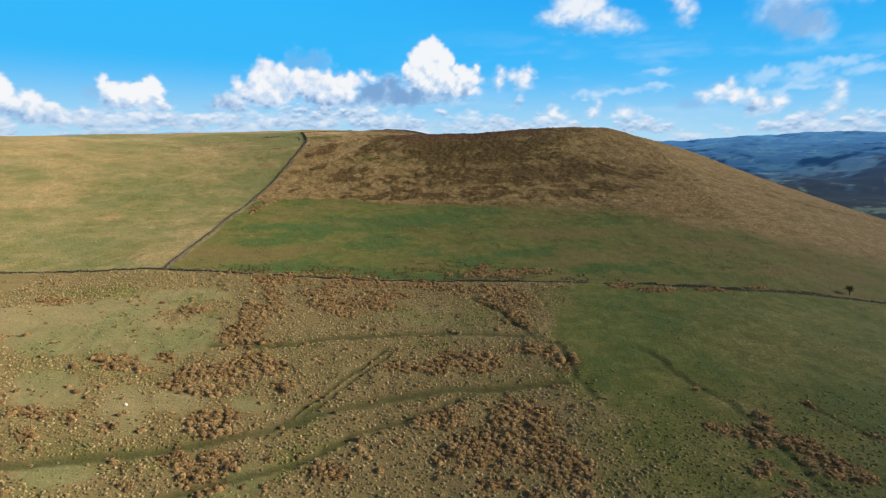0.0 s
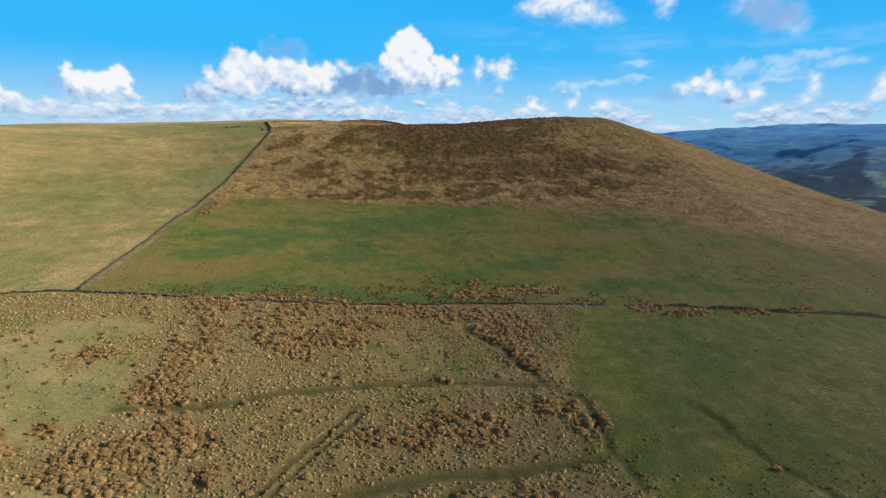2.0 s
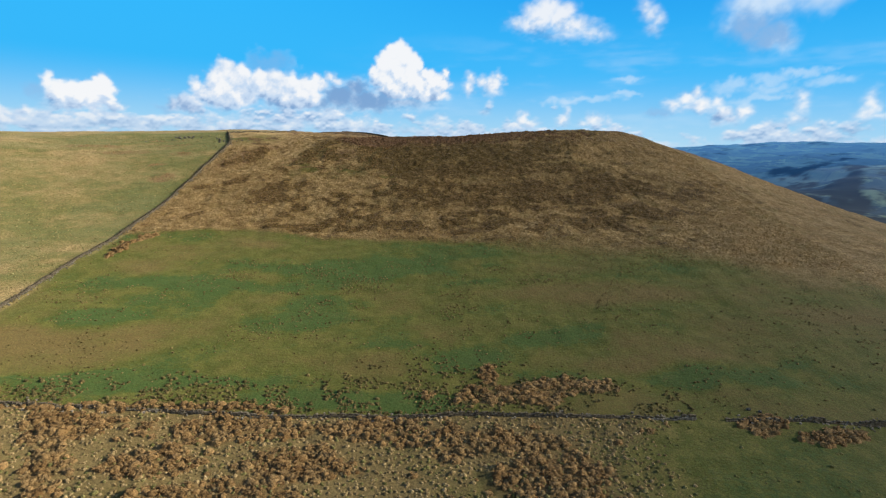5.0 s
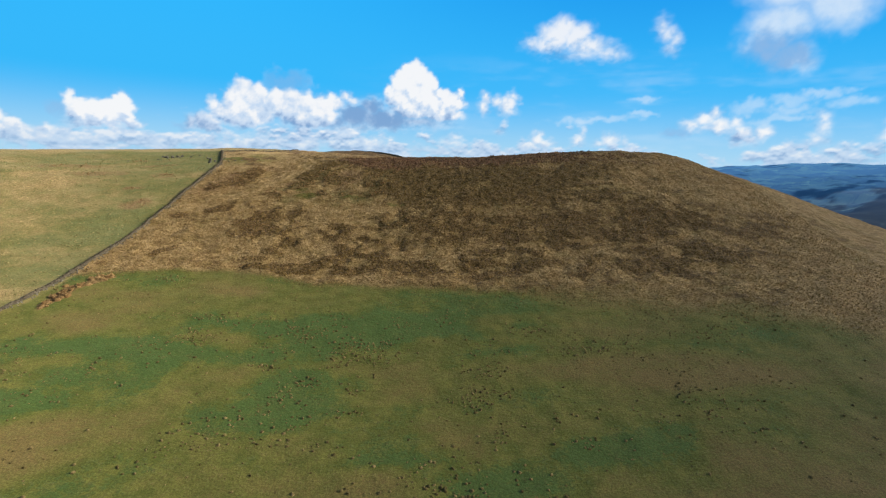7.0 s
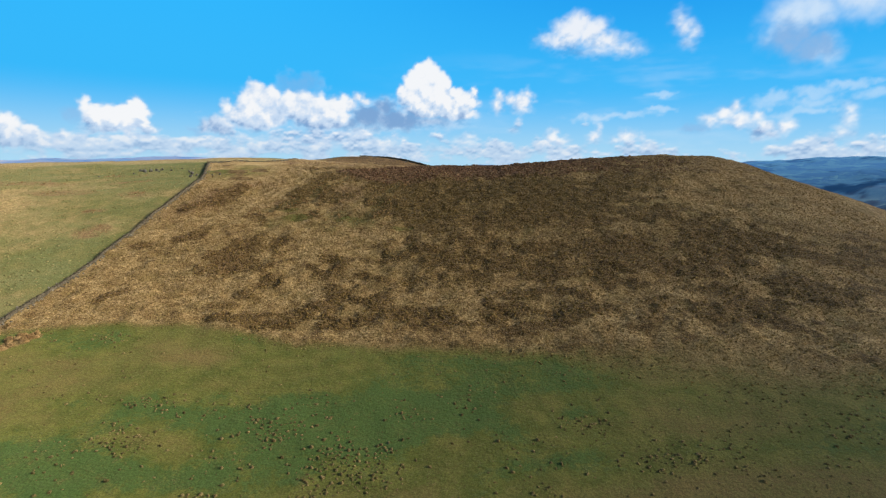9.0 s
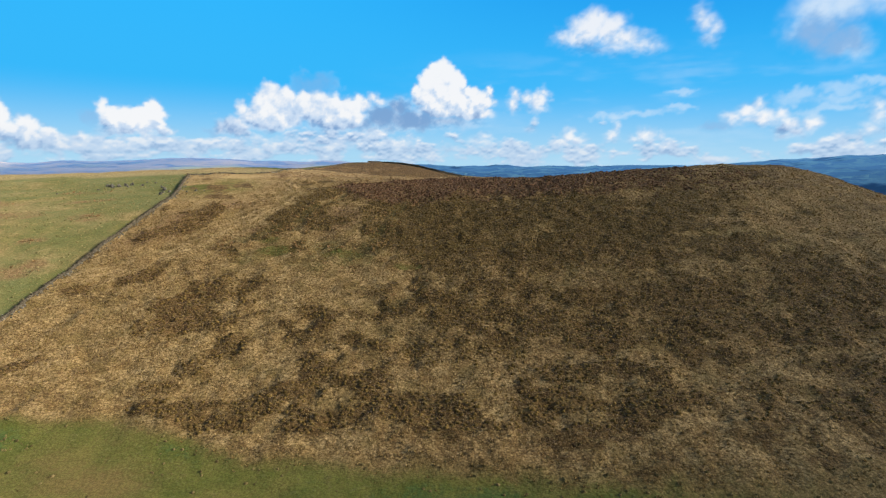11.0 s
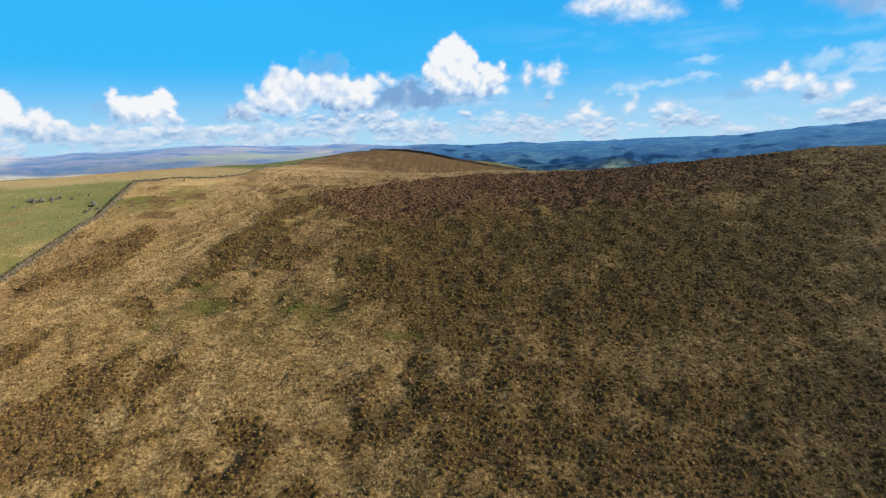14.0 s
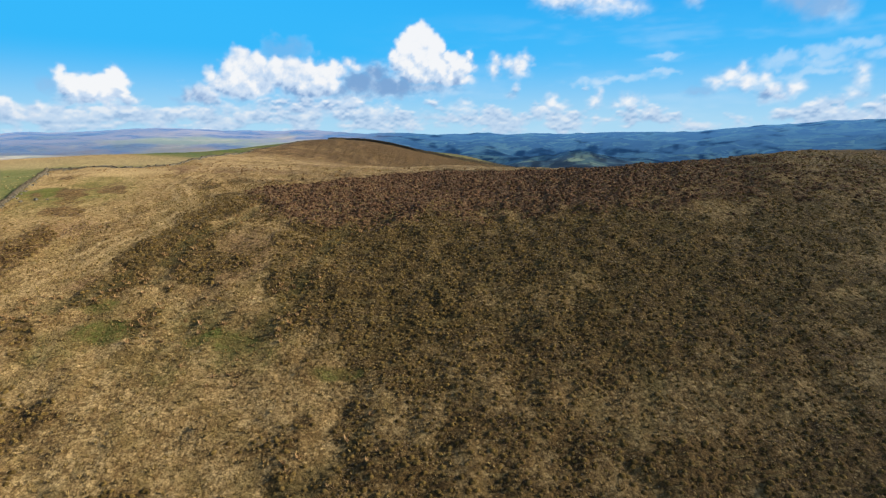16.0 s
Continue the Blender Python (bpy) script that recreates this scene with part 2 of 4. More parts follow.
HEATH_FAR_EAST = [(99, 377, 22.0, 8.5, 7), (84, 363, 14.6, 7.6, 9), (81, 350, 9.9, 3.7, 3), (114, 370, 16.0, 6.7, 11), (108, 350, 17.0, 6.9, 8), (89, 341, 9.6, 4.4, 7), (116, 347, 11.9, 6.1, 24), (92, 333, 8.9, 3.0, 3), (140, 372, 16.1, 6.2, 26), (140, 462, 60, 24, 0), (-40, 712, 60, 34, 0), (-20, 560, 60, 30, 0)]
HEATH = HEATH_WEST + HEATH_GULLY + HEATH_EAST + HEATH_FAR_EAST
TUFT_SPOTS = [(-33, 297, 5.6, 2.8, 0), (-15, 288, 6.8, 5.4, -12), (-22, 283, 2.7, 2.2, -27), (-26, 273, 3.2, 2.4, -26), (-17, 271, 1.8, 1.5, -20), (-30, 268, 5.6, 1.7, 0), (-17, 262, 3.5, 1.5, -3), (14, 278, 5.1, 2.9, 3), (13, 270, 7.0, 4.0, 2), (11, 264, 2.8, 2.4, -3), (15, 254, 4.3, 1.4, 81), (29, 298, 5.8, 2.5, 1), (40, 287, 5.7, 2.2, 1), (-66, 306, 8.9, 2.0, 0), (-60, 293, 5.6, 3.0, -8), (-82, 333, 7.1, 2.7, -2), (32, 252, 3.1, 1.3, 5), (-42, 250, 2.9, 1.4, -7), (-41, 280, 3.8, 1.4, -4)]
MOUND_HEATH = [(-103, 473, 7.7, 3.6, -37), (-92, 475, 6.5, 3.3, -37), (-92, 454, 8.0, 3.5, -23), (-113, 488, 5.5, 2.5, -38), (-112, 472, 3.1, 1.2, -43)]
STRAW_BEDS = [(34, 386, 11.8, 3.0, -3), (-28, 391, 12.6, 6.4, -10), (-14, 366, 8.7, 4.6, -9), (23, 356, 5.9, 2.2, -2), (116, 410, 21.2, 5.6, 10), (127, 399, 20.0, 5.2, 13), (150, 399, 20.4, 5.4, 26), (-84, 362, 20.1, 12.1, -36), (-104, 366, 13.1, 7.5, -29), (-44, 389, 8.7, 6.0, -24), (-44, 378, 6.4, 4.7, -34), (83, 411, 13.5, 2.6, 1), (-55, 399, 6.8, 4.1, -17), (-81, 420, 8.3, 3.7, 70), (-100, 402, 6, 12, -25)]


def zones(x, y):
    """What grows where: lush grass, heather, bracken, dark ruts and worn earth, each 0 to 1."""
    wob = (fbm(x, y, 34, 3, 3) - 0.5) * 16 + (fbm(x, y, 8, 3, 8) - 0.5) * 6
    wide, mid, fine = fbm(x, y, 60, 4, 11), fbm(x, y, 16, 4, 21), fbm(x, y, 4.5, 3, 31)
    streak = fbm(x * 0.45 + y * 0.25, y * 1.25 - x * 0.15, 11, 4, 41)
    below = smooth(low_wall_y(x) - y, -0.6, 0.6)
    left = smooth(hill_wall_x(y) - x, -0.6, 0.6) * (1 - below)
    moor_y = np.interp(x, [-120, -95, -66, -44, -2, 45, 79, 108, 150, 250], [333, 338, 341, 333, 327, 320, 314, 303, 288, 255])
    soft = np.interp(x, [-60, 0, 60, 140], [3, 5, 12, 22])
    moor = smooth(y + wob * np.interp(x, [-60, 100], [0.35, 1.0]) - moor_y, -soft, soft) * (1 - left) * (1 - below)
    beyond = smooth(y - np.interp(x, [p[0] for p in KNOLL_WALL], [p[1] for p in KNOLL_WALL]), 0, 2) * smooth(x, -84, -74)
    moor = moor * (1 - beyond)
    pasture = (1 - beyond) * (1 - below) * (1 - left) * (1 - moor)
    edge = np.interp(y, [60, 99, 113, 137, 157, 169, 191, 208, 220], [43, 44, 47, 42, 41, 33, 43, 50, 52])
    field_r = below * smooth(x - edge + wob * 0.8 + (fine - 0.5) * 8, -6, 7)
    field_l = below - field_r
    lush = smooth(patches(x, y, LUSH) + (mid - 0.5) * 1.8 + (fine - 0.5) * 0.6, -0.3, 0.8)
    lawn = field_l * smooth(patches(x, y, LAWN) + (mid - 0.5) * 0.9 + (fine - 0.5) * 0.5, -0.30, 0.35)
    lawn = lawn * (1 - 0.6 * smooth(x, -52, -32))
    bare = smooth(patches(x, y, BARE) + (mid - 0.5) * 1.4, -0.2, 0.6)
    green = field_r * np.clip(0.77 + (wide - 0.5) * 0.5 + (mid - 0.5) * 0.5, 0, 1)
    green = green + field_l * np.clip(0.16 + lush * 0.22 + (mid - 0.5) * 0.7 + (fine - 0.5) * 0.3 + 0.18 * lawn + 0.24 * smooth(x + (mid - 0.5) * 20, 28, 48), 0, 0.72)
    p = 0.76 + (wide - 0.5) * 0.9 + (streak - 0.5) * 0.8 + (mid - 0.5) * 0.6 - bare * 0.30 - 0.20 * smooth(x, 90, 190) - 0.06 * smooth(x, 20, 60)
    p = p + 0.46 * smooth(patches(x, y, VIVID) + (mid - 0.5) * 1.3 + (streak - 0.5) * 0.8, -0.45, 0.75)
    green = green + pasture * np.clip(p, 0.25, 1.1)
    green = green + left * (1 - 0.85 * smooth(y + 0.4 * wob, 503, 515) + 1.25 * smooth(y + 0.5 * wob + 0.6 * (x + 105), 525, 555)) * np.clip(0.56 + (wide - 0.5) * 0.9 + (streak - 0.5) * 0.8 + (fine - 0.5) * 0.5 - 0.25 * smooth(-x, 180, 330) * smooth(y, 300, 380) + 0.15 * smooth(y, 430, 480), 0.22, 0.9)
    green = green + moor * np.clip(0.14 * smooth(x, -40, 10) * smooth(520 - y, 0, 60) + (mid - 0.58) * 1.0 + 0.34 * smooth(patches(x, y, [(-42, 401, 30, 12, -8)]) + (mid - 0.5) * 1.4, 0.0, 0.6) + 0.8 * smooth(patches(x, y, MIRE) + (fine - 0.5), 0.0, 0.5) + 0.50 * smooth(np.hypot((x + 102) / 29, (y - 472) / 31) + (mid - 0.5) * 1.4, 1.05, 0.45), 0, 0.75)
    green = green + beyond * np.clip(0.70 + (mid - 0.5) * 0.8, 0, 0.8)
    spots = smooth(patches(x, y, HEATH) + (mid - 0.5) * 1.0 + (fine - 0.5) * 1.5 + (streak - 0.5) * 0.7, -0.22, 0.55)
    beds = smooth(patches(x, y, STRAW_BEDS) + (mid - 0.5) * 1.2 + (fine - 0.5) * 1.0, -0.15, 0.5)
    lower = np.interp(x, [-35, -29, -15, -11, 1, 25, 64, 110], [416, 409, 397, 392, 391, 389, 392, 398])
    west = np.interp(y, [400, 410, 418, 430, 440, 449, 465, 487, 520], [-21, -29, -34, -34, -31, -27, -15, -5, 0])
    main = smooth(y + wob * 0.45 + (fine - 0.5) * 6 - lower, -4, 5) * smooth(x + wob * 0.3 + (fine - 0.5) * 7 - west, -2.5, 2.5)
    band = 1 - smooth(line_distance(x + (mid - 0.5) * 5, y + (fine - 0.5) * 7, HEATH_BAND), 3.0, 6.5)
    lens = fbm(x * 0.48 + y * 0.35, y * 1.3 - x * 0.22, 6.5, 4, 43)
    open_moor = 0.02 + 0.12 * smooth(x, -38, 0) + 0.04 * smooth(x, 20, 60) + 0.55 * (streak - 0.5) + 0.9 * (mid - 0.5) + 1.2 * (fine - 0.5) + 0.30 * smooth(0.47 - lens, 0.0, 0.14) * smooth(x, -75, -30)
    heath = open_moor * (1 - 0.6 * main) + 0.80 * main + 0.90 * band + 0.72 * spots * (1 - main) - 0.34 * beds - 0.22 * smooth(y, 500, 560) + 0.85 * smooth(y + 0.5 * wob, 590, 630)
    heath = heath - 0.55 * smooth(lens, 0.52, 0.70) * main * (0.55 + 0.45 * smooth(x, 10, 70)) - 0.28 * main * smooth(x, 40, 100)
    ling = smooth(y + wob * 0.5 + (fine - 0.5) * 12 + 0.08 * x, 432, 444) * smooth(np.interp(x, [-50, -33, -12, 24, 60, 110], [471, 478, 496, 501, 512, 520]) + wob * 0.4 - y, -3, 5)
    ling = ling * smooth(x - np.interp(y, [437, 447, 468, 478], [-30, -36, -50, -40]) + (fine - 0.5) * 8, -3, 3) * (1 - 0.6 * smooth(x, 40, 100)) * moor
    heath = np.maximum(heath, ling * (0.72 + 0.7 * (fine - 0.4)))
    mixed = smooth(x + (mid - 0.5) * 34, -34, 4) * (1 - main) * smooth(404 - y, 0, 14) * smooth(y, 345, 372) * moor
    heath = heath + 0.36 * mixed
    heath = heath - 0.55 * smooth(y + wob * 0.6 - np.interp(x, [-60, 0, 40], [498, 506, 514]), 0, 8) * smooth(590 - y + wob, 0, 30)
    heath = np.clip(heath - 0.24 * smooth(x, 70, 110) - 0.30 * smooth(x, 120, 190), 0, 1) * moor
    bracken = smooth(patches(x, y, BRACKEN) + (mid - 0.5) * 0.9 + (fine - 0.5) * 1.5, -0.16, 0.34)
    rut = np.zeros_like(np.asarray(x, float))
    for k, t in enumerate(CART_TRACKS):
        rut = np.maximum(rut, (1 - smooth(line_distance(x + (fine - 0.5) * 2.5, y + (mid - 0.5) * 4, t), 0.3, (2.6, 2.0, 1.0, 1.0, 1.5)[k])) * np.clip(0.30 + 1.2 * mid + 0.5 * (fine - 0.5), 0, 0.95))
    rut = rut * (1 - 0.75 * field_r)
    for d in DITCHES:
        rut = np.maximum(rut, 0.75 * (1 - smooth(line_distance(x + (fine - 0.5) * 3, y + (mid - 0.5) * 6, d), 0.2, 1.8)))
    for d in GULLIES:
        rut = np.maximum(rut, 0.75 * fine * (1.3 - smooth(line_distance(x + (mid - 0.5) * 9, y + (fine - 0.5) * 8, d), 0.3, 3.0) * 1.3).clip(0, 1))
    mound = smooth(np.hypot((x + 102) / 29, (y - 472) / 31) + (mid - 0.5) * 1.0, 1.05, 0.55)
    lane = line_distance(x + (mid - 0.5) * 8, y + (fine - 0.5) * 5, HILL_PATH)
    heath = np.maximum(heath, 0.9 * smooth(patches(x, y, MOUND_HEATH) + (mid - 0.5) * 1.4 + (fine - 0.5) * 1.4, -0.1, 0.4))
    worn = 0.95 * np.maximum(np.exp(-((lane - 2.2) / 1.0) ** 2), 0.45 * (1 - smooth(line_distance(x + (mid - 0.5) * 8, y + (fine - 0.5) * 5, SIDE_PATH), 0.3, 1.8))) * smooth(fine + 0.6 * mid, 0.55, 0.95) * moor
    worn = np.maximum(worn, 0.85 * smooth(streak + 0.5 * (fine - 0.5), 0.48, 0.62) * smooth(y + wob * 0.6 - np.interp(x, [-80, -60, 0, 40], [488, 496, 504, 512]), 0, 6) * smooth(600 - y + wob, 0, 30) * moor)
    worn = np.maximum(worn, 0.55 * np.exp(-((x - hill_wall_x(y) - 1.6) / 1.0) ** 2) * smooth(y, 232, 240) * smooth(470 - y, 0, 20) * smooth(fine + mid, 0.7, 1.2))
    return dict(green=green, heath=heath * (1 - 0.8 * worn), mixed=mixed, bracken=bracken, rut=rut, worn=worn, moor=moor * (1 - 0.9 * mound), russet=(1 - mound) * np.clip((smooth(y + wob, 462, 500) * np.clip(0.22 + 2.2 * (streak - 0.5) + 1.0 * (fine - 0.5) + 0.55 * smooth(y, 580, 630), 0, 1) * moor + left * smooth(y + wob, 515, 540) * smooth(620 - y, 0, 30) * 0.3 * streak + 0.8 * smooth(patches(x, y, RUSSET) + (mid - 0.5) * 1.5, -0.1, 0.5) * (left + moor)) * (1 - smooth(y, 690, 740)), 0, 1), ling=ling, brown=np.clip(smooth(y, 560, 620) + 0.6 * smooth(396 - y + wob, -8, 12) + smooth(-x, 60, 75), 0, 1) * moor, pale=left * (0.10 + 0.6 * mid) * (1 - smooth(y, 500, 540)) + 0.45 * left * smooth(y, 503, 515) * smooth(560 - y, 0, 30) + 0.6 * lawn + 0.35 * beyond, lawn=lawn, field_l=field_l, field_r=field_r, pasture=pasture, left=left, mid=mid, fine=fine)


def relief(x, y, z):
    """Tufts, ruts and hummocks on the large forms."""
    near = 1 - smooth(np.hypot(x, y - 280), 330, 520)
    h = (fbm(x, y, 22, 3, 51) - 0.5) * 1.3 + (fbm(x, y, 6, 2, 52) - 0.5) * (0.35 + 0.95 * z["moor"] + 0.25 * z["field_l"])
    h = h + (fbm(x, y, 2.4, 1, 53) - 0.5) * (0.15 + 0.30 * z["moor"] + 0.25 * z["heath"] + 0.35 * z["bracken"] + 0.25 * z["field_l"])
    bush = mounds(x, y, 1.25, 61) * (0.6 + 0.8 * fbm(x, y, 5, 2, 63)) + 0.45 * mounds(x, y, 0.8, 65)
    h = h + bush * z["moor"] * (0.10 + 0.22 * z["heath"] + 0.25 * z["ling"])
    return h * near - 0.55 * z["rut"]


def ground_height(x, y):
    x, y = np.asarray(x, float), np.asarray(y, float)
    return land(x, y) + relief(x, y, zones(x, y))


# ---- materials ----
def material(name):
    m = bpy.data.materials.new(name)
    m.use_nodes = True
    nt = m.node_tree
    b = nt.nodes["Principled BSDF"]
    b.inputs["Specular IOR Level"].default_value = 0.12
    b.inputs["Diffuse Roughness"].default_value = 1.0
    return m, nt, b


def node(nt, kind, **inputs):
    n = nt.nodes.new(kind)
    for k, v in inputs.items():
        s = n.inputs[k.replace("_", " ")] if k.replace("_", " ") in n.inputs else None
        if s is not None:
            if hasattr(v, "is_output"):
                nt.links.new(v, s)
            else:
                s.default_value = v
    return n


def tex(nt, vector, scale, detail=5.0, rough=0.6, distortion=0.0):
    n = node(nt, "ShaderNodeTexNoise", Vector=vector, Scale=scale, Detail=detail, Roughness=rough, Distortion=distortion)
    return n.outputs[0]


def cells(nt, vector, scale):
    """Tufts side by side: how far from the middle of each, and a number of its own."""
    v = node(nt, "ShaderNodeTexVoronoi", Vector=vector, Scale=scale, Randomness=1.0)
    split = nt.nodes.new("ShaderNodeSeparateColor")
    nt.links.new(v.outputs["Color"], split.inputs[0])
    return v.outputs["Distance"], split.outputs[0]


def ramp(nt, value, a, b, low=0.0, high=1.0):
    n = node(nt, "ShaderNodeMapRange", Value=value, From_Min=a, From_Max=b, To_Min=low, To_Max=high)
    n.interpolation_type = "SMOOTHSTEP"
    return n.outputs[0]


def math_node(nt, op, a, b=0.0):
    n = nt.nodes.new("ShaderNodeMath")
    n.operation = op
    for s, v in zip(n.inputs, (a, b)):
        if hasattr(v, "is_output"):
            nt.links.new(v, s)
        else:
            s.default_value = v
    return n.outputs[0]


def mix(nt, factor, a, b, blend="MIX"):
    n = nt.nodes.new("ShaderNodeMix")
    n.data_type, n.blend_type = "RGBA", blend
    for s, v in ((n.inputs[0], factor), (n.inputs[6], a), (n.inputs[7], b)):
        if hasattr(v, "is_output"):
            nt.links.new(v, s)
        else:
            s.default_value = v if isinstance(v, float) else (*v, 1.0)
    return n.outputs[2]


def attribute(nt, name):
    n = nt.nodes.new("ShaderNodeAttribute")
    n.attribute_name = name
    return n.outputs["Fac"]


def bump(nt, b, height, strength, distance):
    n = node(nt, "ShaderNodeBump", Height=height, Strength=strength, Distance=distance)
    nt.links.new(n.outputs[0], b.inputs["Normal"])


def ground_material():
    m, nt, b = material("moorland")
    at = nt.nodes.new("ShaderNodeTexCoord").outputs["Object"]
    n_big, n_mid, n_small, n_fine = tex(nt, at, 0.035, 4), tex(nt, at, 0.22, 5, 0.65), tex(nt, at, 0.9, 4, 0.7), tex(nt, at, 3.2, 3, 0.7)
    tuft, tuft_pick = cells(nt, at, 2.5)
    bush, bush_pick = cells(nt, at, 1.35)
    straw = mix(nt, ramp(nt, n_mid, 0.40, 0.60), (0.262, 0.172, 0.068), (0.460, 0.328, 0.152))
    straw = mix(nt, ramp(nt, n_small, 0.50, 0.62, 0.0, 0.75), straw, (0.160, 0.098, 0.035))
    straw = mix(nt, ramp(nt, n_big, 0.45, 0.7, 0.0, 0.5), straw, (0.310, 0.185, 0.074))
    # tuft cells: pale middles, dark rims, the shade between tufts painted into the colour
    straw = mix(nt, ramp(nt, math_node(nt, "SUBTRACT", tuft_pick, tuft), 0.0, 0.55, 0.0, 0.75), straw, (0.500, 0.350, 0.160))
    straw = mix(nt, ramp(nt, math_node(nt, "ADD", tuft_pick, math_node(nt, "MULTIPLY", tuft, -1.0)), -0.10, -0.45, 0.0, 0.6), straw, (0.125, 0.075, 0.028))
    straw = mix(nt, attribute(nt, "pasture"), straw, mix(nt, n_small, (0.134, 0.097, 0.034), (0.222, 0.163, 0.062)))
    straw = mix(nt, attribute(nt, "field_l"), straw, mix(nt, n_small, (0.118, 0.088, 0.032), (0.285, 0.210, 0.094)))
    grass = mix(nt, ramp(nt, n_mid, 0.38, 0.68), (0.092, 0.108, 0.022), (0.156, 0.154, 0.037))
    grass = mix(nt, ramp(nt, n_small, 0.52, 0.66, 0.0, 0.6), grass, (0.190, 0.165, 0.058))
    green = math_node(nt, "ADD", attribute(nt, "green"), ramp(nt, n_small, 0.3, 0.7, -0.16, 0.16))
    grass = mix(nt, ramp(nt, green, 0.78, 1.08, 0.0, 0.85), grass, (0.060, 0.110, 0.029))
    grass = mix(nt, attribute(nt, "pale"), grass, mix(nt, ramp(nt, n_small, 0.42, 0.6), (0.172, 0.172, 0.078), (0.280, 0.255, 0.122)))
    straw = mix(nt, attribute(nt, "pale"), straw, mix(nt, tuft_pick, (0.215, 0.175, 0.080), (0.370, 0.300, 0.150)))
    col = mix(nt, ramp(nt, green, 0.12, 0.82), straw, grass)
    under = math_node(nt, "MULTIPLY", attribute(nt, "moor"), ramp(nt, tex(nt, at, 0.42, 5, 0.7), 0.42, 0.60, 0.0, 0.52))
    col = mix(nt, under, col, mix(nt, tuft_pick, (0.120, 0.066, 0.024), (0.250, 0.155, 0.060)))
    mossy = math_node(nt, "MULTIPLY", attribute(nt, "moor"), ramp(nt, tex(nt, at, 0.13, 5, 0.65), 0.50, 0.64, 0.0, 0.48))
    col = mix(nt, mossy, col, mix(nt, bush_pick, (0.110, 0.082, 0.026), (0.230, 0.165, 0.056)))
    twig_gap_shade = ramp(nt, math_node(nt, "ADD", math_node(nt, "MULTIPLY", n_fine, 0.6), math_node(nt, "MULTIPLY", n_small, 0.4)), 0.43, 0.57)
    # twig noise plus painted shade: each bush cell darkens towards its rim
    twig_gap_shade = math_node(nt, "ADD", math_node(nt, "MULTIPLY", twig_gap_shade, 0.45), math_node(nt, "SUBTRACT", math_node(nt, "MULTIPLY", bush_pick, 0.95), math_node(nt, "MULTIPLY", bush, 0.45)))
    heather = mix(nt, twig_gap_shade, (0.026, 0.016, 0.005), (0.130, 0.081, 0.024))
    heather = mix(nt, ramp(nt, n_mid, 0.50, 0.62, 0.0, 0.6), heather, mix(nt, twig_gap_shade, (0.042, 0.029, 0.008), (0.142, 0.104, 0.030)))
    heather = mix(nt, attribute(nt, "brown"), heather, mix(nt, twig_gap_shade, (0.046, 0.025, 0.009), (0.180, 0.104, 0.038)))
    heather = mix(nt, attribute(nt, "ling"), heather, mix(nt, twig_gap_shade, (0.054, 0.028, 0.014), (0.225, 0.122, 0.064)))
    drift = node(nt, "ShaderNodeMapping", Vector=at, Scale=(0.34, 1.5, 1.0), Rotation=(0.0, 0.0, 0.12)).outputs[0]
    heather = mix(nt, ramp(nt, tex(nt, drift, 0.75, 4, 0.7), 0.53, 0.66, 0.0, 0.62), heather, (0.215, 0.158, 0.058))
    fleck = tex(nt, at, 1.7, 4, 0.75)
    col = mix(nt, math_node(nt, "MULTIPLY", attribute(nt, "russet"), ramp(nt, n_mid, 0.38, 0.58, 0.3, 1.0)), col, mix(nt, tuft_pick, (0.135, 0.076, 0.036), (0.315, 0.195, 0.102)))
    heather = mix(nt, ramp(nt, math_node(nt, "ADD", math_node(nt, "MULTIPLY", fleck, 1.6), math_node(nt, "SUBTRACT", tuft_pick, tuft)), 1.16, 1.46, 0.0, 0.75), heather, (0.300, 0.210, 0.090))
    twig_tip = math_node(nt, "MULTIPLY", ramp(nt, tex(nt, at, 4.6, 2, 0.8), 0.60, 0.68), ramp(nt, tex(nt, at, 0.16, 3), 0.46, 0.58, 0.15, 0.8))
    heather = mix(nt, twig_tip, heather, (0.400, 0.300, 0.215))
    heath = math_node(nt, "ADD", attribute(nt, "heath"), math_node(nt, "ADD", ramp(nt, n_small, 0.3, 0.7, -0.25, 0.25), ramp(nt, n_mid, 0.3, 0.7, -0.22, 0.22)))
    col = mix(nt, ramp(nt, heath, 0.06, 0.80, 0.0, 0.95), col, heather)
    fern = mix(nt, ramp(nt, n_small, 0.35, 0.65), (0.115, 0.072, 0.028), (0.250, 0.165, 0.070))
    col = mix(nt, ramp(nt, math_node(nt, "ADD", attribute(nt, "bracken"), ramp(nt, n_small, 0.3, 0.7, -0.25, 0.25)), 0.2, 0.7, 0.0, 0.9), col, fern)
    # ruts: darker green grass, with the shade of the hollow painted in
    col = mix(nt, math_node(nt, "MULTIPLY", attribute(nt, "rut"), 0.9), col, mix(nt, n_small, (0.040, 0.040, 0.014), (0.085, 0.092, 0.030)))
    col = mix(nt, math_node(nt, "MULTIPLY", attribute(nt, "worn"), 0.95), col, mix(nt, tuft_pick, (0.340, 0.235, 0.105), (0.520, 0.375, 0.185)))
    col = mix(nt, ramp(nt, n_fine, 0.45, 0.55, 0.66, 0.0), col, mix(nt, 0.5, col, (0.02, 0.016, 0.008)))
    nt.links.new(col, b.inputs["Base Color"])
    b.inputs["Roughness"].default_value = 0.95
    rough = math_node(nt, "ADD", n_small, math_node(nt, "SUBTRACT", math_node(nt, "MULTIPLY", n_fine, 0.4), math_node(nt, "MULTIPLY", bush, 0.35)))
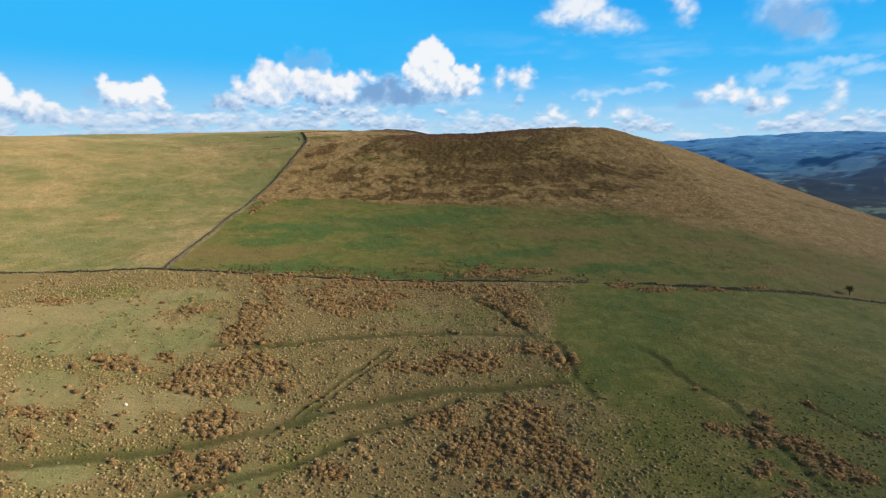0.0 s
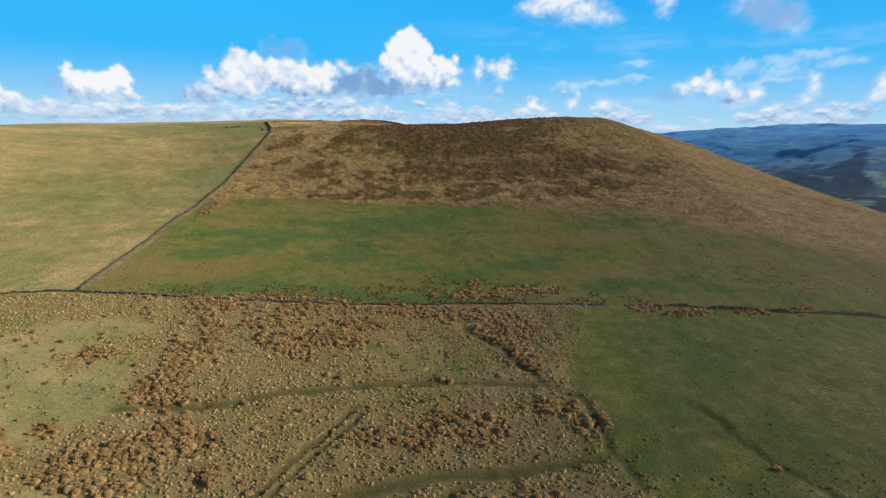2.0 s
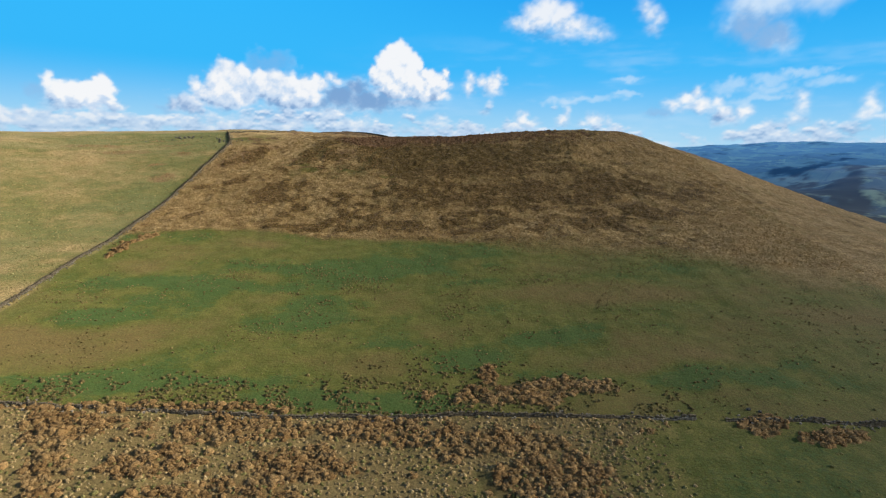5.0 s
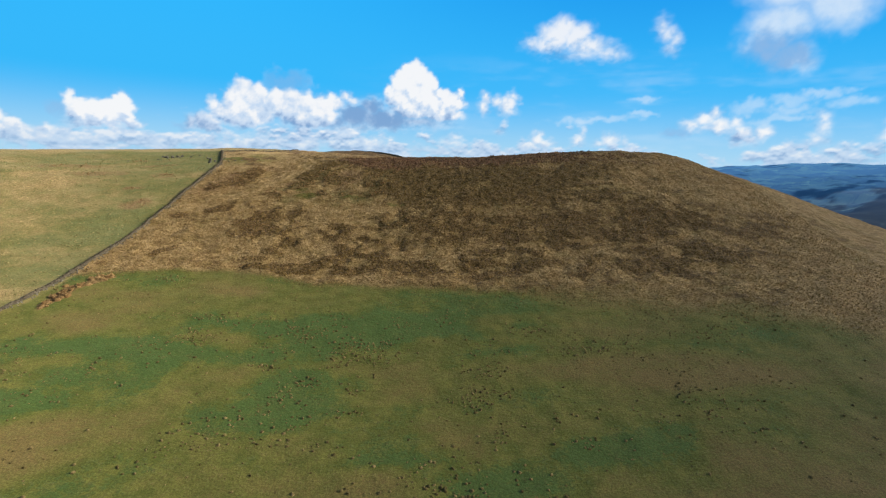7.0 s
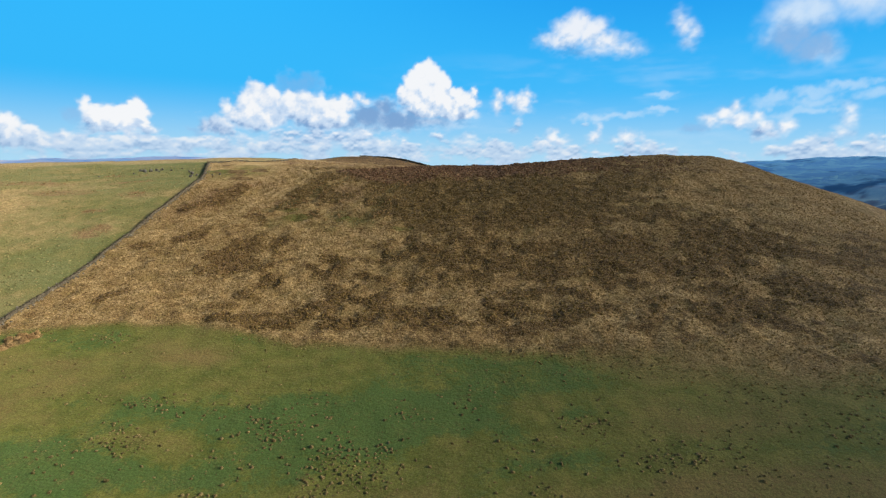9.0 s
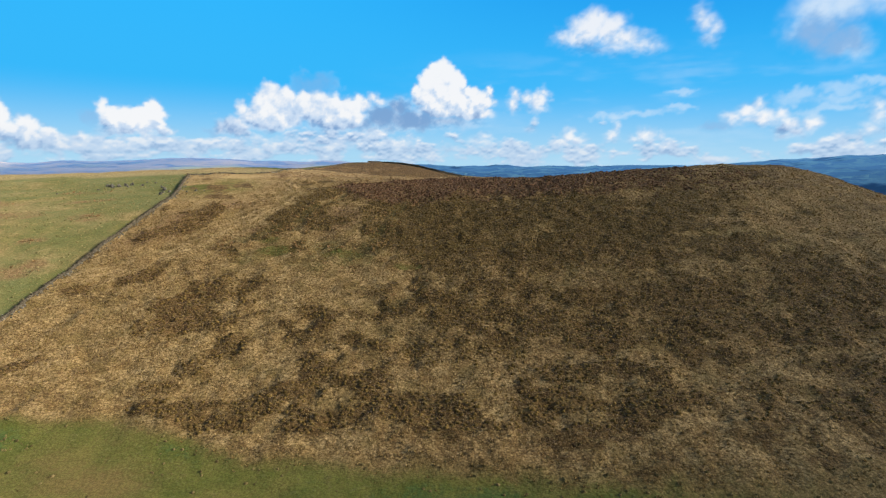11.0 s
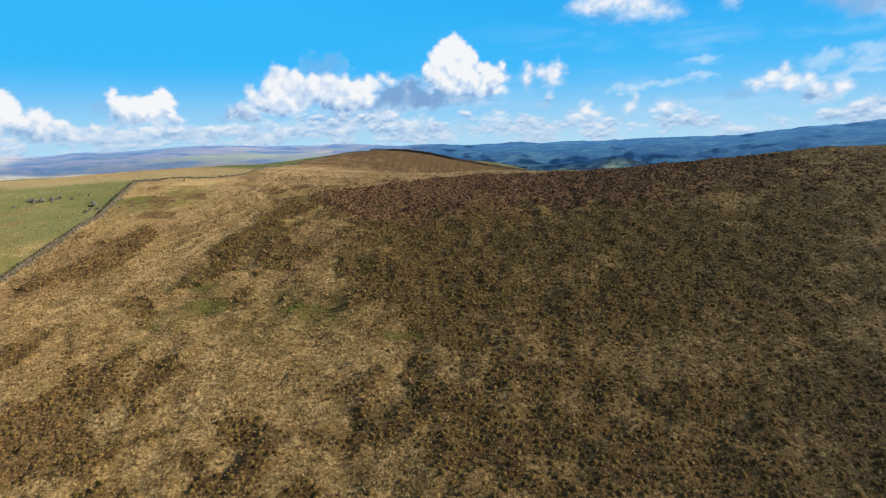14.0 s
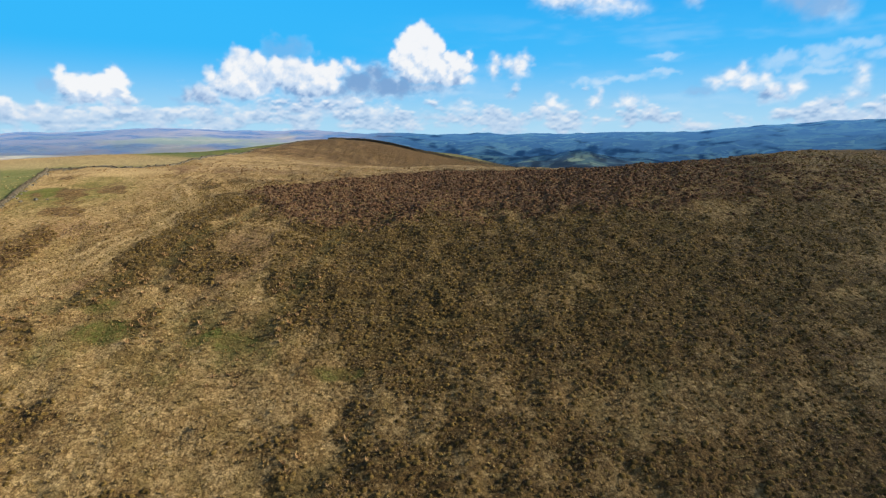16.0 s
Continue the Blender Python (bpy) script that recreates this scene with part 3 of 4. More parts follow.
    rough = math_node(nt, "MULTIPLY", rough, math_node(nt, "ADD", 0.42, math_node(nt, "MULTIPLY", attribute(nt, "moor"), 0.58)))
    bump(nt, b, rough, 1.0, 0.42)
    return m


def clump_material(name, dark, light, pale=None):
    m, nt, b = material(name)
    at = nt.nodes.new("ShaderNodeTexCoord").outputs["Object"]
    geo = nt.nodes.new("ShaderNodeNewGeometry")
    col = mix(nt, geo.outputs["Random Per Island"], dark, light)
    if pale:
        col = mix(nt, ramp(nt, tex(nt, at, 0.12, 4), 0.45, 0.65, 0.0, 0.8), col, pale)
    col = mix(nt, ramp(nt, tex(nt, at, 4.0, 3), 0.35, 0.7, 0.0, 0.55), col, tuple(c * 0.5 for c in dark))
    nt.links.new(col, b.inputs["Base Color"])
    b.inputs["Roughness"].default_value = 0.95
    bump(nt, b, tex(nt, at, 5.0, 4, 0.75), 1.0, 0.25)
    return m


def stone_material():
    m, nt, b = material("gritstone")
    at = nt.nodes.new("ShaderNodeTexCoord").outputs["Object"]
    geo = nt.nodes.new("ShaderNodeNewGeometry")
    col = mix(nt, geo.outputs["Random Per Island"], (0.140, 0.124, 0.098), (0.310, 0.278, 0.225))
    col = mix(nt, ramp(nt, tex(nt, at, 2.5, 5), 0.48, 0.68, 0.0, 0.75), col, (0.055, 0.052, 0.040))
    col = mix(nt, ramp(nt, tex(nt, at, 0.6, 4), 0.52, 0.72, 0.0, 0.6), col, (0.150, 0.150, 0.075))
    nt.links.new(col, b.inputs["Base Color"])
    b.inputs["Roughness"].default_value = 0.9
    bump(nt, b, tex(nt, at, 9, 4), 0.5, 0.05)
    return m


def plain_material(name, dark, light, scale=4.0, rough=0.85):
    m, nt, b = material(name)
    at = nt.nodes.new("ShaderNodeTexCoord").outputs["Object"]
    nt.links.new(mix(nt, ramp(nt, tex(nt, at, scale, 4), 0.35, 0.65), dark, light), b.inputs["Base Color"])
    b.inputs["Roughness"].default_value = rough
    return m


# ---- mesh helpers ----
def mesh_object(name, verts, faces, mat, parent=None, sides=None, smooth_faces=False):
    """One mesh object from arrays; faces: (n, k) of one size."""
    verts, faces = np.asarray(verts, np.float32), np.asarray(faces, np.int32)
    me = bpy.data.meshes.new(name)
    k = faces.shape[1]
    me.vertices.add(len(verts))
    me.vertices.foreach_set("co", verts.ravel())
    me.loops.add(faces.size)
    me.loops.foreach_set("vertex_index", faces.ravel())
    me.polygons.add(len(faces))
    me.polygons.foreach_set("loop_start", np.arange(0, faces.size, k, dtype=np.int32))
    me.polygons.foreach_set("use_smooth", np.full(len(faces), smooth_faces))
    me.update(calc_edges=True)
    me.materials.append(mat)
    ob = new(name, me)
    ob.parent = parent
    return ob


def add_attribute(ob, name, values):
    a = ob.data.attributes.new(name, "FLOAT", "POINT")
    a.data.foreach_set("value", np.asarray(values, np.float32).ravel())


def grid_faces(ny, nx):
    i = np.arange(ny * nx).reshape(ny, nx)
    return np.stack([i[:-1, :-1], i[:-1, 1:], i[1:, 1:], i[1:, :-1]], -1).reshape(-1, 4)


def part(name, bm, mat, parent, label=""):
    me = bpy.data.meshes.new(name)
    bm.to_mesh(me)
    bm.free()
    me.materials.append(mat)
    ob = new(name, me)
    ob.parent = parent
    if label:
        ob["label"] = label
    return ob


# ---- ground ----
def spaced(stretches, reach, growth):
    """Even steps within each stretch (from, to, step), then growing ones out to reach on both sides."""
    mid = np.concatenate([np.arange(lo, hi, st) for lo, hi, st in stretches] + [[stretches[-1][1]]])

    def outward(st):
        out, v = [], 0.0
        while v < reach:
            st *= growth
            v += st
            out.append(v)
        return np.array(out)

    return np.concatenate([stretches[0][0] - outward(stretches[0][2])[::-1], mid, stretches[-1][1] + outward(stretches[-1][2])])


GX = spaced([(-175, -118, 1.3), (-118, 112, 0.58), (112, 170, 1.3)], 4600, 1.050)
GY = spaced([(86, 318, 1.3), (318, 446, 0.58), (446, 490, 1.0)], 4300, 1.045)
gx, gy = np.meshgrid(GX, GY)
gz_zones = zones(gx, gy)
gz = land(gx, gy) + relief(gx, gy, gz_zones)
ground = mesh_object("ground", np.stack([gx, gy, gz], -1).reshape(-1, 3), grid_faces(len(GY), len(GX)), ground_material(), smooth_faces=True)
for key in ("green", "heath", "bracken", "rut", "worn", "moor", "ling", "russet", "brown", "pale", "pasture", "field_l"):
    add_attribute(ground, key, gz_zones[key])
tagged(ground, "rough moorland of straw grass, green pasture, heather and bracken", "ground", kind="structure")


# ---- far hills ----
def far_height(deg, d, x, y):
    top = np.interp(deg, [-70, -38, -32, -28, -24, -21, -13, -11, -7, 1, 13, 19, 26, 29, 31, 33, 35, 40, 75], [-0.8, -0.7, -0.5, -0.3, -0.2, -0.45, -0.5, -0.65, -0.75, -0.85, -0.8, -0.7, -0.5, -0.25, 0.0, 0.25, 0.4, 0.55, 0.6])
    crest = 86 + 4100 * np.tan(np.radians(top)) + (fbm(deg, deg * 0, 2.6, 4, 71) - 0.5) * 30
    left = 1 - smooth(deg, -14, -2)
    lift = smooth(d, 1700, 4150) ** 1.3
    floor = -92 + 34 * left - 14 * smooth(deg, 15, 40)
    z = floor + (crest - floor) * lift * (1 - 0.35 * smooth(d, 4200, 4700))
    swell = np.abs(fbm(x, y, 760, 4, 72) - 0.5) * 2
    z = z + (0.42 - swell) * 95 * smooth(d, 1300, 2100) * (1 - smooth(d, 3600, 4150)) * (1 - 0.65 * left) * (0.5 + 0.5 * (1 - lift))
    hump = 44 * np.exp(-((deg - 16.5) / 6.4) ** 2 - ((d - 2150) / 330) ** 2) + 10 * np.exp(-((deg - 15.0) / 1.7) ** 4 - ((d - 2200) / 150) ** 2)
    return z + hump + 46 * np.exp(-((deg - 43.0) / 7.0) ** 2 - ((d - 2500) / 420) ** 2)


def far_hills():
    """Ridges, fields and woods of the valley far behind, blue haze painted on as glow."""
    az = np.radians(np.linspace(-70, 75, 620))
    r = np.geomspace(1150, 4700, 190)
    a, d = np.meshgrid(az, r)
    deg = np.degrees(a)
    x, y = d * np.sin(a), 318 + d * np.cos(a)
    z = far_height(deg, d, x, y)
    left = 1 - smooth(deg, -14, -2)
    m, nt, b = material("far_land_haze")
    at = nt.nodes.new("ShaderNodeTexCoord").outputs["Object"]
    cells = node(nt, "ShaderNodeTexVoronoi", Vector=at, Scale=0.0115, Randomness=0.9)
    split = nt.nodes.new("ShaderNodeSeparateColor")
    nt.links.new(cells.outputs["Color"], split.inputs[0])
    n1, n2, n3 = tex(nt, at, 0.0020, 5, 0.6, 0.5), tex(nt, at, 0.0048, 5, 0.62, 0.5), tex(nt, at, 0.022, 3)
    col = mix(nt, split.outputs[0], (0.045, 0.075, 0.028), (0.230, 0.265, 0.100))
    col = mix(nt, ramp(nt, n1, 0.50, 0.60, 0.0, 0.8), col, (0.034, 0.052, 0.020))
    col = mix(nt, ramp(nt, n2, 0.46, 0.53, 0.0, 0.94), col, (0.012, 0.018, 0.011))
    col = mix(nt, attribute(nt, "wood"), col, (0.010, 0.016, 0.010))
    col = mix(nt, attribute(nt, "heathy"), col, mix(nt, ramp(nt, n2, 0.42, 0.58), (0.300, 0.235, 0.140), (0.140, 0.120, 0.080)))
    col = mix(nt, ramp(nt, n3, 0.5, 0.7, 0.0, 0.5), col, (0.02, 0.03, 0.015))
    nt.links.new(col, b.inputs["Base Color"])
    b.inputs["Roughness"].default_value = 1.0
    # emission stands in for haze: blue over valley and ridge, paler in the west
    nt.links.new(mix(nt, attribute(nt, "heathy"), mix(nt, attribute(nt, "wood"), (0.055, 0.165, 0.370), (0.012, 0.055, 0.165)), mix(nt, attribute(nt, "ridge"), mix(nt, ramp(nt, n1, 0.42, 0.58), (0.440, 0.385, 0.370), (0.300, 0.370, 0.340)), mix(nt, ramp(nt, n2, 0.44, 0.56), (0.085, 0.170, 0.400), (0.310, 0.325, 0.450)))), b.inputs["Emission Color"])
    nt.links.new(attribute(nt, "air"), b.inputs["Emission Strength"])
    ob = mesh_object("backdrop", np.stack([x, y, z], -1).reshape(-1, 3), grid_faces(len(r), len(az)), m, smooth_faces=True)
    # strength of the painted haze, rising with distance
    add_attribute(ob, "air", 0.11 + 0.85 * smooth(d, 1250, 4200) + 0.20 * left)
    add_attribute(ob, "wood", np.clip(smooth(fbm(deg, d / 95, 1.9, 5, 79) + 0.16 * smooth(deg, 20, 30) * (1 - smooth(d, 2000, 2500)) - 0.16 * smooth(d, 2300, 3300), 0.44, 0.62) + 0.7 * smooth(fbm(deg, d / 40, 0.8, 3, 76), 0.60, 0.70) * (1 - smooth(d, 2300, 3300)), 0, 1))
    add_attribute(ob, "heathy", np.clip((1 - 0.75 * smooth(patches(deg, d / 100, [(-14, 18, 9, 5, 0), (-9, 24, 6, 3, 0)]) + (fbm(x, y, 400, 3, 78) - 0.5), 0.0, 0.4)) * left * smooth(d, 1350, 2300) * (0.6 + 0.9 * (fbm(x, y, 700, 3, 75) - 0.3)), 0, 1))
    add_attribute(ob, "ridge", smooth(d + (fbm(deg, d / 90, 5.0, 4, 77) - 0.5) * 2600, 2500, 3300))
    tagged(ob, "distant blue hills and wooded valley, haze painted on as glow", "hills", kind="structure")


far_hills()


# ---- sky with cumulus ----
# clouds as heaps of billows: degrees right of ahead, degrees up, half width, half height
FAR_LEFT = [(-35.3, 0.7, 1.5, 0.6), (-34.2, 1.5, 1.1, 0.45), (-37.8, 2.6, 0.9, 0.8), (-36.8, 2.2, 0.33, 0.55), (-36.4, 1.6, 0.83, 0.82), (-37.6, 1.3, 0.92, 0.9), (-35.7, 0.9, 0.97, 0.56), (-38.2, 1.6, 0.89, 0.98), (-39.1, 2.1, 0.77, 0.97), (-39.8, 3.2, 0.96, 1.16), (-40.9, 2.3, 1.16, 1.49), (-42.5, 2.5, 1.27, 1.86)]
TWIN = [(-30.3, 2.0, 2.2, 0.5), (-27.8, 2.4, 0.9, 0.5), (-32.1, 4.2, 0.45, 0.85), (-31.8, 3.2, 0.84, 0.96), (-30.7, 3.2, 1.07, 0.97), (-29.7, 3.2, 1.1, 0.97), (-28.5, 4.3, 0.76, 0.88), (-28.8, 3.3, 1.35, 1.18), (-30.4, 2.4, 1.98, 0.64), (-27.8, 3.1, 0.59, 0.6)]
BIG = [(-20.9, 4.4, 0.61, 0.73), (-22.8, 2.9, 0.55, 0.67), (-21.5, 2.9, 1.27, 0.79), (-18.1, 6.3, 0.94, 0.84), (-18.9, 5.2, 1.04, 1.26), (-17.0, 5.5, 1.16, 1.16), (-19.4, 3.7, 1.56, 1.06), (-17.4, 3.8, 1.86, 1.18), (-14.7, 4.8, 1.53, 1.29), (-13.5, 5.8, 0.98, 0.7), (-12.4, 5.1, 1.34, 0.98), (-10.7, 5.0, 1.34, 0.98), (-12.5, 3.7, 2.23, 0.99), (-10.0, 5.6, 0.79, 0.65), (-9.1, 5.2, 0.85, 0.66), (-8.2, 6.0, 0.57, 0.54), (-7.6, 5.5, 0.68, 0.44), (-10.7, 4.0, 1.58, 0.99)]
DARK = [(-5.7, 5.1, 1.32, 0.95), (-7.3, 4.2, 2.01, 1.06), (-4.5, 3.9, 3.37, 1.01), (-9.1, 3.5, 1.42, 0.73), (-1.1, 3.7, 3.5, 0.68)]
TOWER = [(-1.4, 8.0, 1.38, 1.51), (-2.4, 7.3, 1.27, 1.19), (-0.2, 7.5, 1.09, 1.2), (-1.4, 6.4, 2.32, 1.09), (-4.0, 6.6, 0.63, 0.66), (-3.1, 5.9, 1.27, 0.83), (1.5, 6.5, 0.98, 0.71), (3.6, 6.7, 0.52, 0.6), (2.7, 5.8, 1.16, 0.77), (0.7, 5.4, 2.32, 1.0), (-1.1, 4.8, 2.91, 0.72), (1.6, 4.5, 2.21, 0.67)]
PAIR = [(6.1, 6.3, 0.63, 0.66), (5.8, 5.4, 0.63, 0.78), (7.3, 6.0, 0.57, 0.66), (8.4, 5.7, 0.96, 0.94), (9.1, 6.5, 0.56, 0.49), (8.5, 5.0, 0.85, 0.5), (8.1, 3.7, 0.45, 0.51), (7.6, 3.0, 0.51, 0.28)]
HIGH = [(13.6, 12.9, 1.17, 1.08), (12.9, 12.4, 1.5, 1.1), (14.7, 12.3, 1.48, 1.09), (12.3, 11.6, 2.16, 0.81), (10.6, 11.7, 0.99, 0.66), (16.2, 11.3, 1.98, 0.85), (17.8, 10.8, 1.44, 0.6), (15.6, 10.5, 2.62, 0.46), (18.9, 10.4, 0.82, 0.45)]
SMALL_HIGH = [(22.8, 12.7, 0.67, 0.85), (23.3, 12.1, 0.72, 0.81), (23.9, 11.5, 0.61, 0.62), (23.5, 10.8, 0.58, 0.53)]
RIGHT = [(28.0, 5.0, 0.54, 0.59), (27.3, 4.5, 1.0, 0.6), (26.2, 4.0, 0.93, 0.51), (28.5, 3.9, 0.98, 0.7), (28.1, 3.7, 1.79, 0.45), (29.8, 4.2, 0.57, 0.54), (30.2, 3.2, 0.87, 0.84), (31.1, 2.7, 0.85, 0.59), (31.9, 3.4, 0.76, 0.62), (32.2, 3.7, 0.46, 0.43), (30.4, 2.2, 0.7, 0.4)]
EDGE = [(36.4, 4.5, 0.56, 0.54), (36.6, 3.7, 0.52, 0.82), (36.3, 2.6, 0.64, 0.6), (36.0, 2.2, 0.91, 0.33), (41.3, 3.9, 0.66, 0.93), (41.1, 3.1, 0.79, 0.65), (41.9, 2.9, 0.64, 0.43)]
LOW = [(11.4, 2.3, 0.73, 0.68), (12.3, 1.9, 0.96, 0.56), (10.9, 1.6, 0.84, 0.4), (15.8, 3.2, 0.38, 0.55), (15.6, 2.4, 0.6, 0.6), (18.8, 2.5, 0.68, 0.54), (18.0, 2.2, 0.64, 0.38), (19.9, 2.4, 0.41, 0.32), (3.1, 2.3, 0.76, 0.4), (3.4, 1.5, 0.76, 0.4), (2.6, 1.8, 1.4, 0.4), (-0.4, 1.0, 1.05, 0.34), (-8.0, 2.2, 1.27, 0.34), (-6.6, 1.9, 0.46, 0.34), (-5.6, 1.4, 1.63, 0.45), (-4.5, 1.9, 0.82, 0.29), (8.3, 0.8, 0.46, 0.4), (6.6, 1.0, 1.16, 0.29)]
LOW_LEFT = [(-19.2, 1.7, 1.74, 0.38), (-18.4, 0.8, 0.95, 0.71), (-19.7, 0.6, 1.15, 0.49), (-22.9, 1.0, 1.91, 0.37), (-25.5, 0.9, 0.91, 0.31), (-26.6, 0.4, 1.13, 0.26), (-30.5, 1.1, 1.22, 0.4), (-27.5, 0.8, 0.64, 0.2), (-33.9, 0.6, 1.46, 0.29), (-31.7, 0.8, 1.45, 0.3), (-36.2, 0.1, 0.99, 0.23), (-12.6, 0.9, 1.69, 0.34), (-10.3, 1.4, 1.03, 0.34)]
SHROUD = [(36.2, 13.4, 3.0, 2.2), (32.7, 12.5, 3.66, 2.14), (31.4, 10.8, 2.82, 1.86), (33.6, 9.6, 2.02, 1.51), (33.0, 15.0, 4.13, 2.05)]
WISPS = [(31.0, 5.6, 1.43, 0.43), (33.8, 6.0, 1.8, 0.42), (36.0, 6.5, 1.85, 0.31), (34.3, 5.2, 1.49, 0.42), (38.2, 5.7, 1.41, 0.35), (21.6, 6.5, 1.09, 0.21), (21.7, 5.1, 1.09, 0.21), (33.5, 4.5, 2.37, 0.23), (17.3, 4.4, 3.65, 0.27), (-14.1, 7.0, 1.85, 0.79), (-23.6, 2.3, 0.79, 0.37), (-33.2, 3.3, 0.56, 0.56), (24.6, 3.3, 1.15, 0.31), (-12.5, 2.0, 3.38, 0.78), (-8.0, 2.7, 2.3, 0.33)]
CLOUDS = [  # billows, flat base in degrees up, how white, how sharp the rim
    (FAR_LEFT, 0.3, 0.95, 1.0), (TWIN, 1.6, 1.05, 1.0), (BIG, 1.9, 0.76, 0.85), (DARK, 2.5, 0.02, 0.6), (TOWER, 3.35, 1.0, 1.0), (PAIR, 2.6, 0.80, 0.7),
    (HIGH, 9.9, 0.95, 0.55), (SMALL_HIGH, 10.2, 0.75, 0.5), (RIGHT, 1.9, 0.80, 0.7), (EDGE, 1.9, 0.85, 0.6), (LOW, 0.4, 0.75, 0.7), (LOW_LEFT, -0.2, 0.75, 0.7)]


def sky_backdrop():
    """A bowl of sky ahead: blue air with white fair-weather clouds."""
    az = np.concatenate([np.linspace(-62, -47, 20)[:-1], np.linspace(-47, 47, 660), np.linspace(47, 66, 24)[1:]])
    el = np.concatenate([np.linspace(-6, -1.2, 8)[:-1], np.linspace(-1.2, 16.5, 190), np.linspace(16.5, 34, 20)[1:]])
    a, e = np.meshgrid(az, el)
    ra, re = np.radians(a), np.radians(e)
    R = 4880.0
    x, y, z = R * np.cos(re) * np.sin(ra), 150 + R * np.cos(re) * np.cos(ra), 76 + R * np.sin(re)
    # rims curled by two sizes of eddies
    wa = a + (fbm(a, e, 1.1, 3, 85) - 0.5) * 1.0 + (fbm(a, e, 0.42, 2, 86) - 0.5) * 0.40
    we = e + (fbm(a, e, 1.1, 3, 87) - 0.5) * 0.85 + (fbm(a, e, 0.42, 2, 88) - 0.5) * 0.36
    puffs = fbm(a, e, 0.75, 4, 89) - 0.5
    cover, tone = np.zeros(a.shape), np.zeros(a.shape)
    # a broken bank of small far clouds over the horizon
    bank = fbm(a, e * 1.7, 2.1, 4, 81) - 0.5 + 0.23 - 0.26 * np.abs(e - 0.8) / 1.7 - 0.10 * smooth(a, 2, 20)
    bank_top = fbm(a, (e + 0.20) * 1.7, 2.1, 4, 81) - fbm(a, e * 1.7, 2.1, 4, 81)
    far = smooth(bank, -0.05, 0.20) * 0.85
    cover, tone = far, np.clip(0.50 - bank_top * 3.0 + puffs * 0.35 - 0.06, 0.10, 0.8)
    for billows, base, white, sharp in (CLOUDS[k] for k in (3, 0, 1, 2, 4, 5, 6, 7, 8, 9, 10, 11)):
        reach, weight, light = np.full(a.shape, -3.0), np.full(a.shape, 1e-9), np.zeros(a.shape)
        for cx, cy, rx, ry in billows:
            u, v = (wa - cx) / (rx * 1.30), (we - cy) / (ry * 1.26)
            r = np.hypot(u, v)
            reach = np.maximum(reach, (1 - r) * min(rx, ry))
            w = np.exp(np.clip(7 * (1 - r), -30, 12))
            n = np.maximum(r, 1.0)
            light, weight = light + w * (0.42 * u / n + 0.62 * v / n + 0.45 * np.sqrt(np.clip(1 - (r / n) ** 2, 0, 1))), weight + w
        reach = np.minimum(reach, (we - base) * 0.9)
        top = max(cy + ry for _, cy, _, ry in billows)
        body = smooth(reach, -0.10 / sharp ** 2 + 0.02, 0.34 / sharp ** 1.5)
        high = np.clip((e - base) / max(top - base, 0.8), 0, 1)
        glow = np.clip(white * (0.30 + 0.48 * light / weight + 0.52 * smooth(high + 0.5 * puffs, 0.02, 0.62) + 0.85 * puffs + 0.2 * (fbm(a, e, 0.3, 2, 94) - 0.5)), 0, 1)
        if white < 0.1:
            glow = np.clip(0.04 + 0.24 * smooth(a, -4.0, 0.5) + 0.35 * puffs, 0, 1)
        tone = tone * (1 - body) + glow * body
        cover = np.maximum(cover, body * (0.93 if sharp > 0.6 else 0.86))
    thin = np.clip(0.9 * smooth(patches(wa, we, [(*s, 0) for s in SHROUD]) + (fbm(a, e, 3.2, 3, 90) - 0.5) * 0.7, -0.25, 0.95), 0, 0.72)
    streak = smooth(patches(wa, we, [(cx, cy, rx * 1.5, ry * 1.7, 4) for cx, cy, rx, ry in WISPS]) + puffs * 0.9, -0.1, 0.8) * 0.40
    haze = (0.03 + 0.16 * smooth(fbm(a * 0.35 + e * 0.2, e * 1.6 - a * 0.05, 2.2, 4, 92), 0.45, 0.8)) * smooth(a, -12, 18) * smooth(12 - e, 0, 5)
    grey = smooth(patches(a, e, [(32.0, 9.9, 4.5, 2.6, 0), (-14.1, 7.0, 3, 2, 0), (-23.6, 2.3, 2, 1, 0), (24.6, 3.3, 2, 1, 0), (-12.5, 2.0, 4, 1.2, 0), (-33.2, 3.3, 2, 2, 0)]) + puffs * 0.6, 0.0, 0.6)
    m, nt, b = material("sky_air")
    at = nt.nodes.new("ShaderNodeTexCoord").outputs["Object"]
    rise = attribute(nt, "rise")
    blue = mix(nt, ramp(nt, rise, -1.0, 7.5), (0.42, 0.70, 0.90), (0.040, 0.480, 0.960))
    blue = mix(nt, ramp(nt, rise, 6.0, 19.0), blue, mix(nt, attribute(nt, "east"), (0.028, 0.465, 0.990), (0.013, 0.320, 0.860)))
    soft = ramp(nt, tex(nt, at, 0.011, 4, 0.6), 0.3, 0.7, -0.09, 0.09)
    veil = math_node(nt, "ADD", attribute(nt, "thin"), math_node(nt, "MULTIPLY", attribute(nt, "thin"), soft))
    air = mix(nt, veil, blue, mix(nt, attribute(nt, "grey"), (0.74, 0.85, 0.96), (0.30, 0.48, 0.76)))
    tone_in = math_node(nt, "ADD", attribute(nt, "tone"), soft)
    white = mix(nt, ramp(nt, tone_in, 0.0, 0.52), (0.215, 0.360, 0.625), (0.600, 0.720, 0.890))
    white = mix(nt, ramp(nt, tone_in, 0.45, 0.92), white, (0.965, 0.955, 0.955))
    white = mix(nt, ramp(nt, rise, 2.8, 0.0, 0.0, 0.45), white, (0.44, 0.60, 0.80))
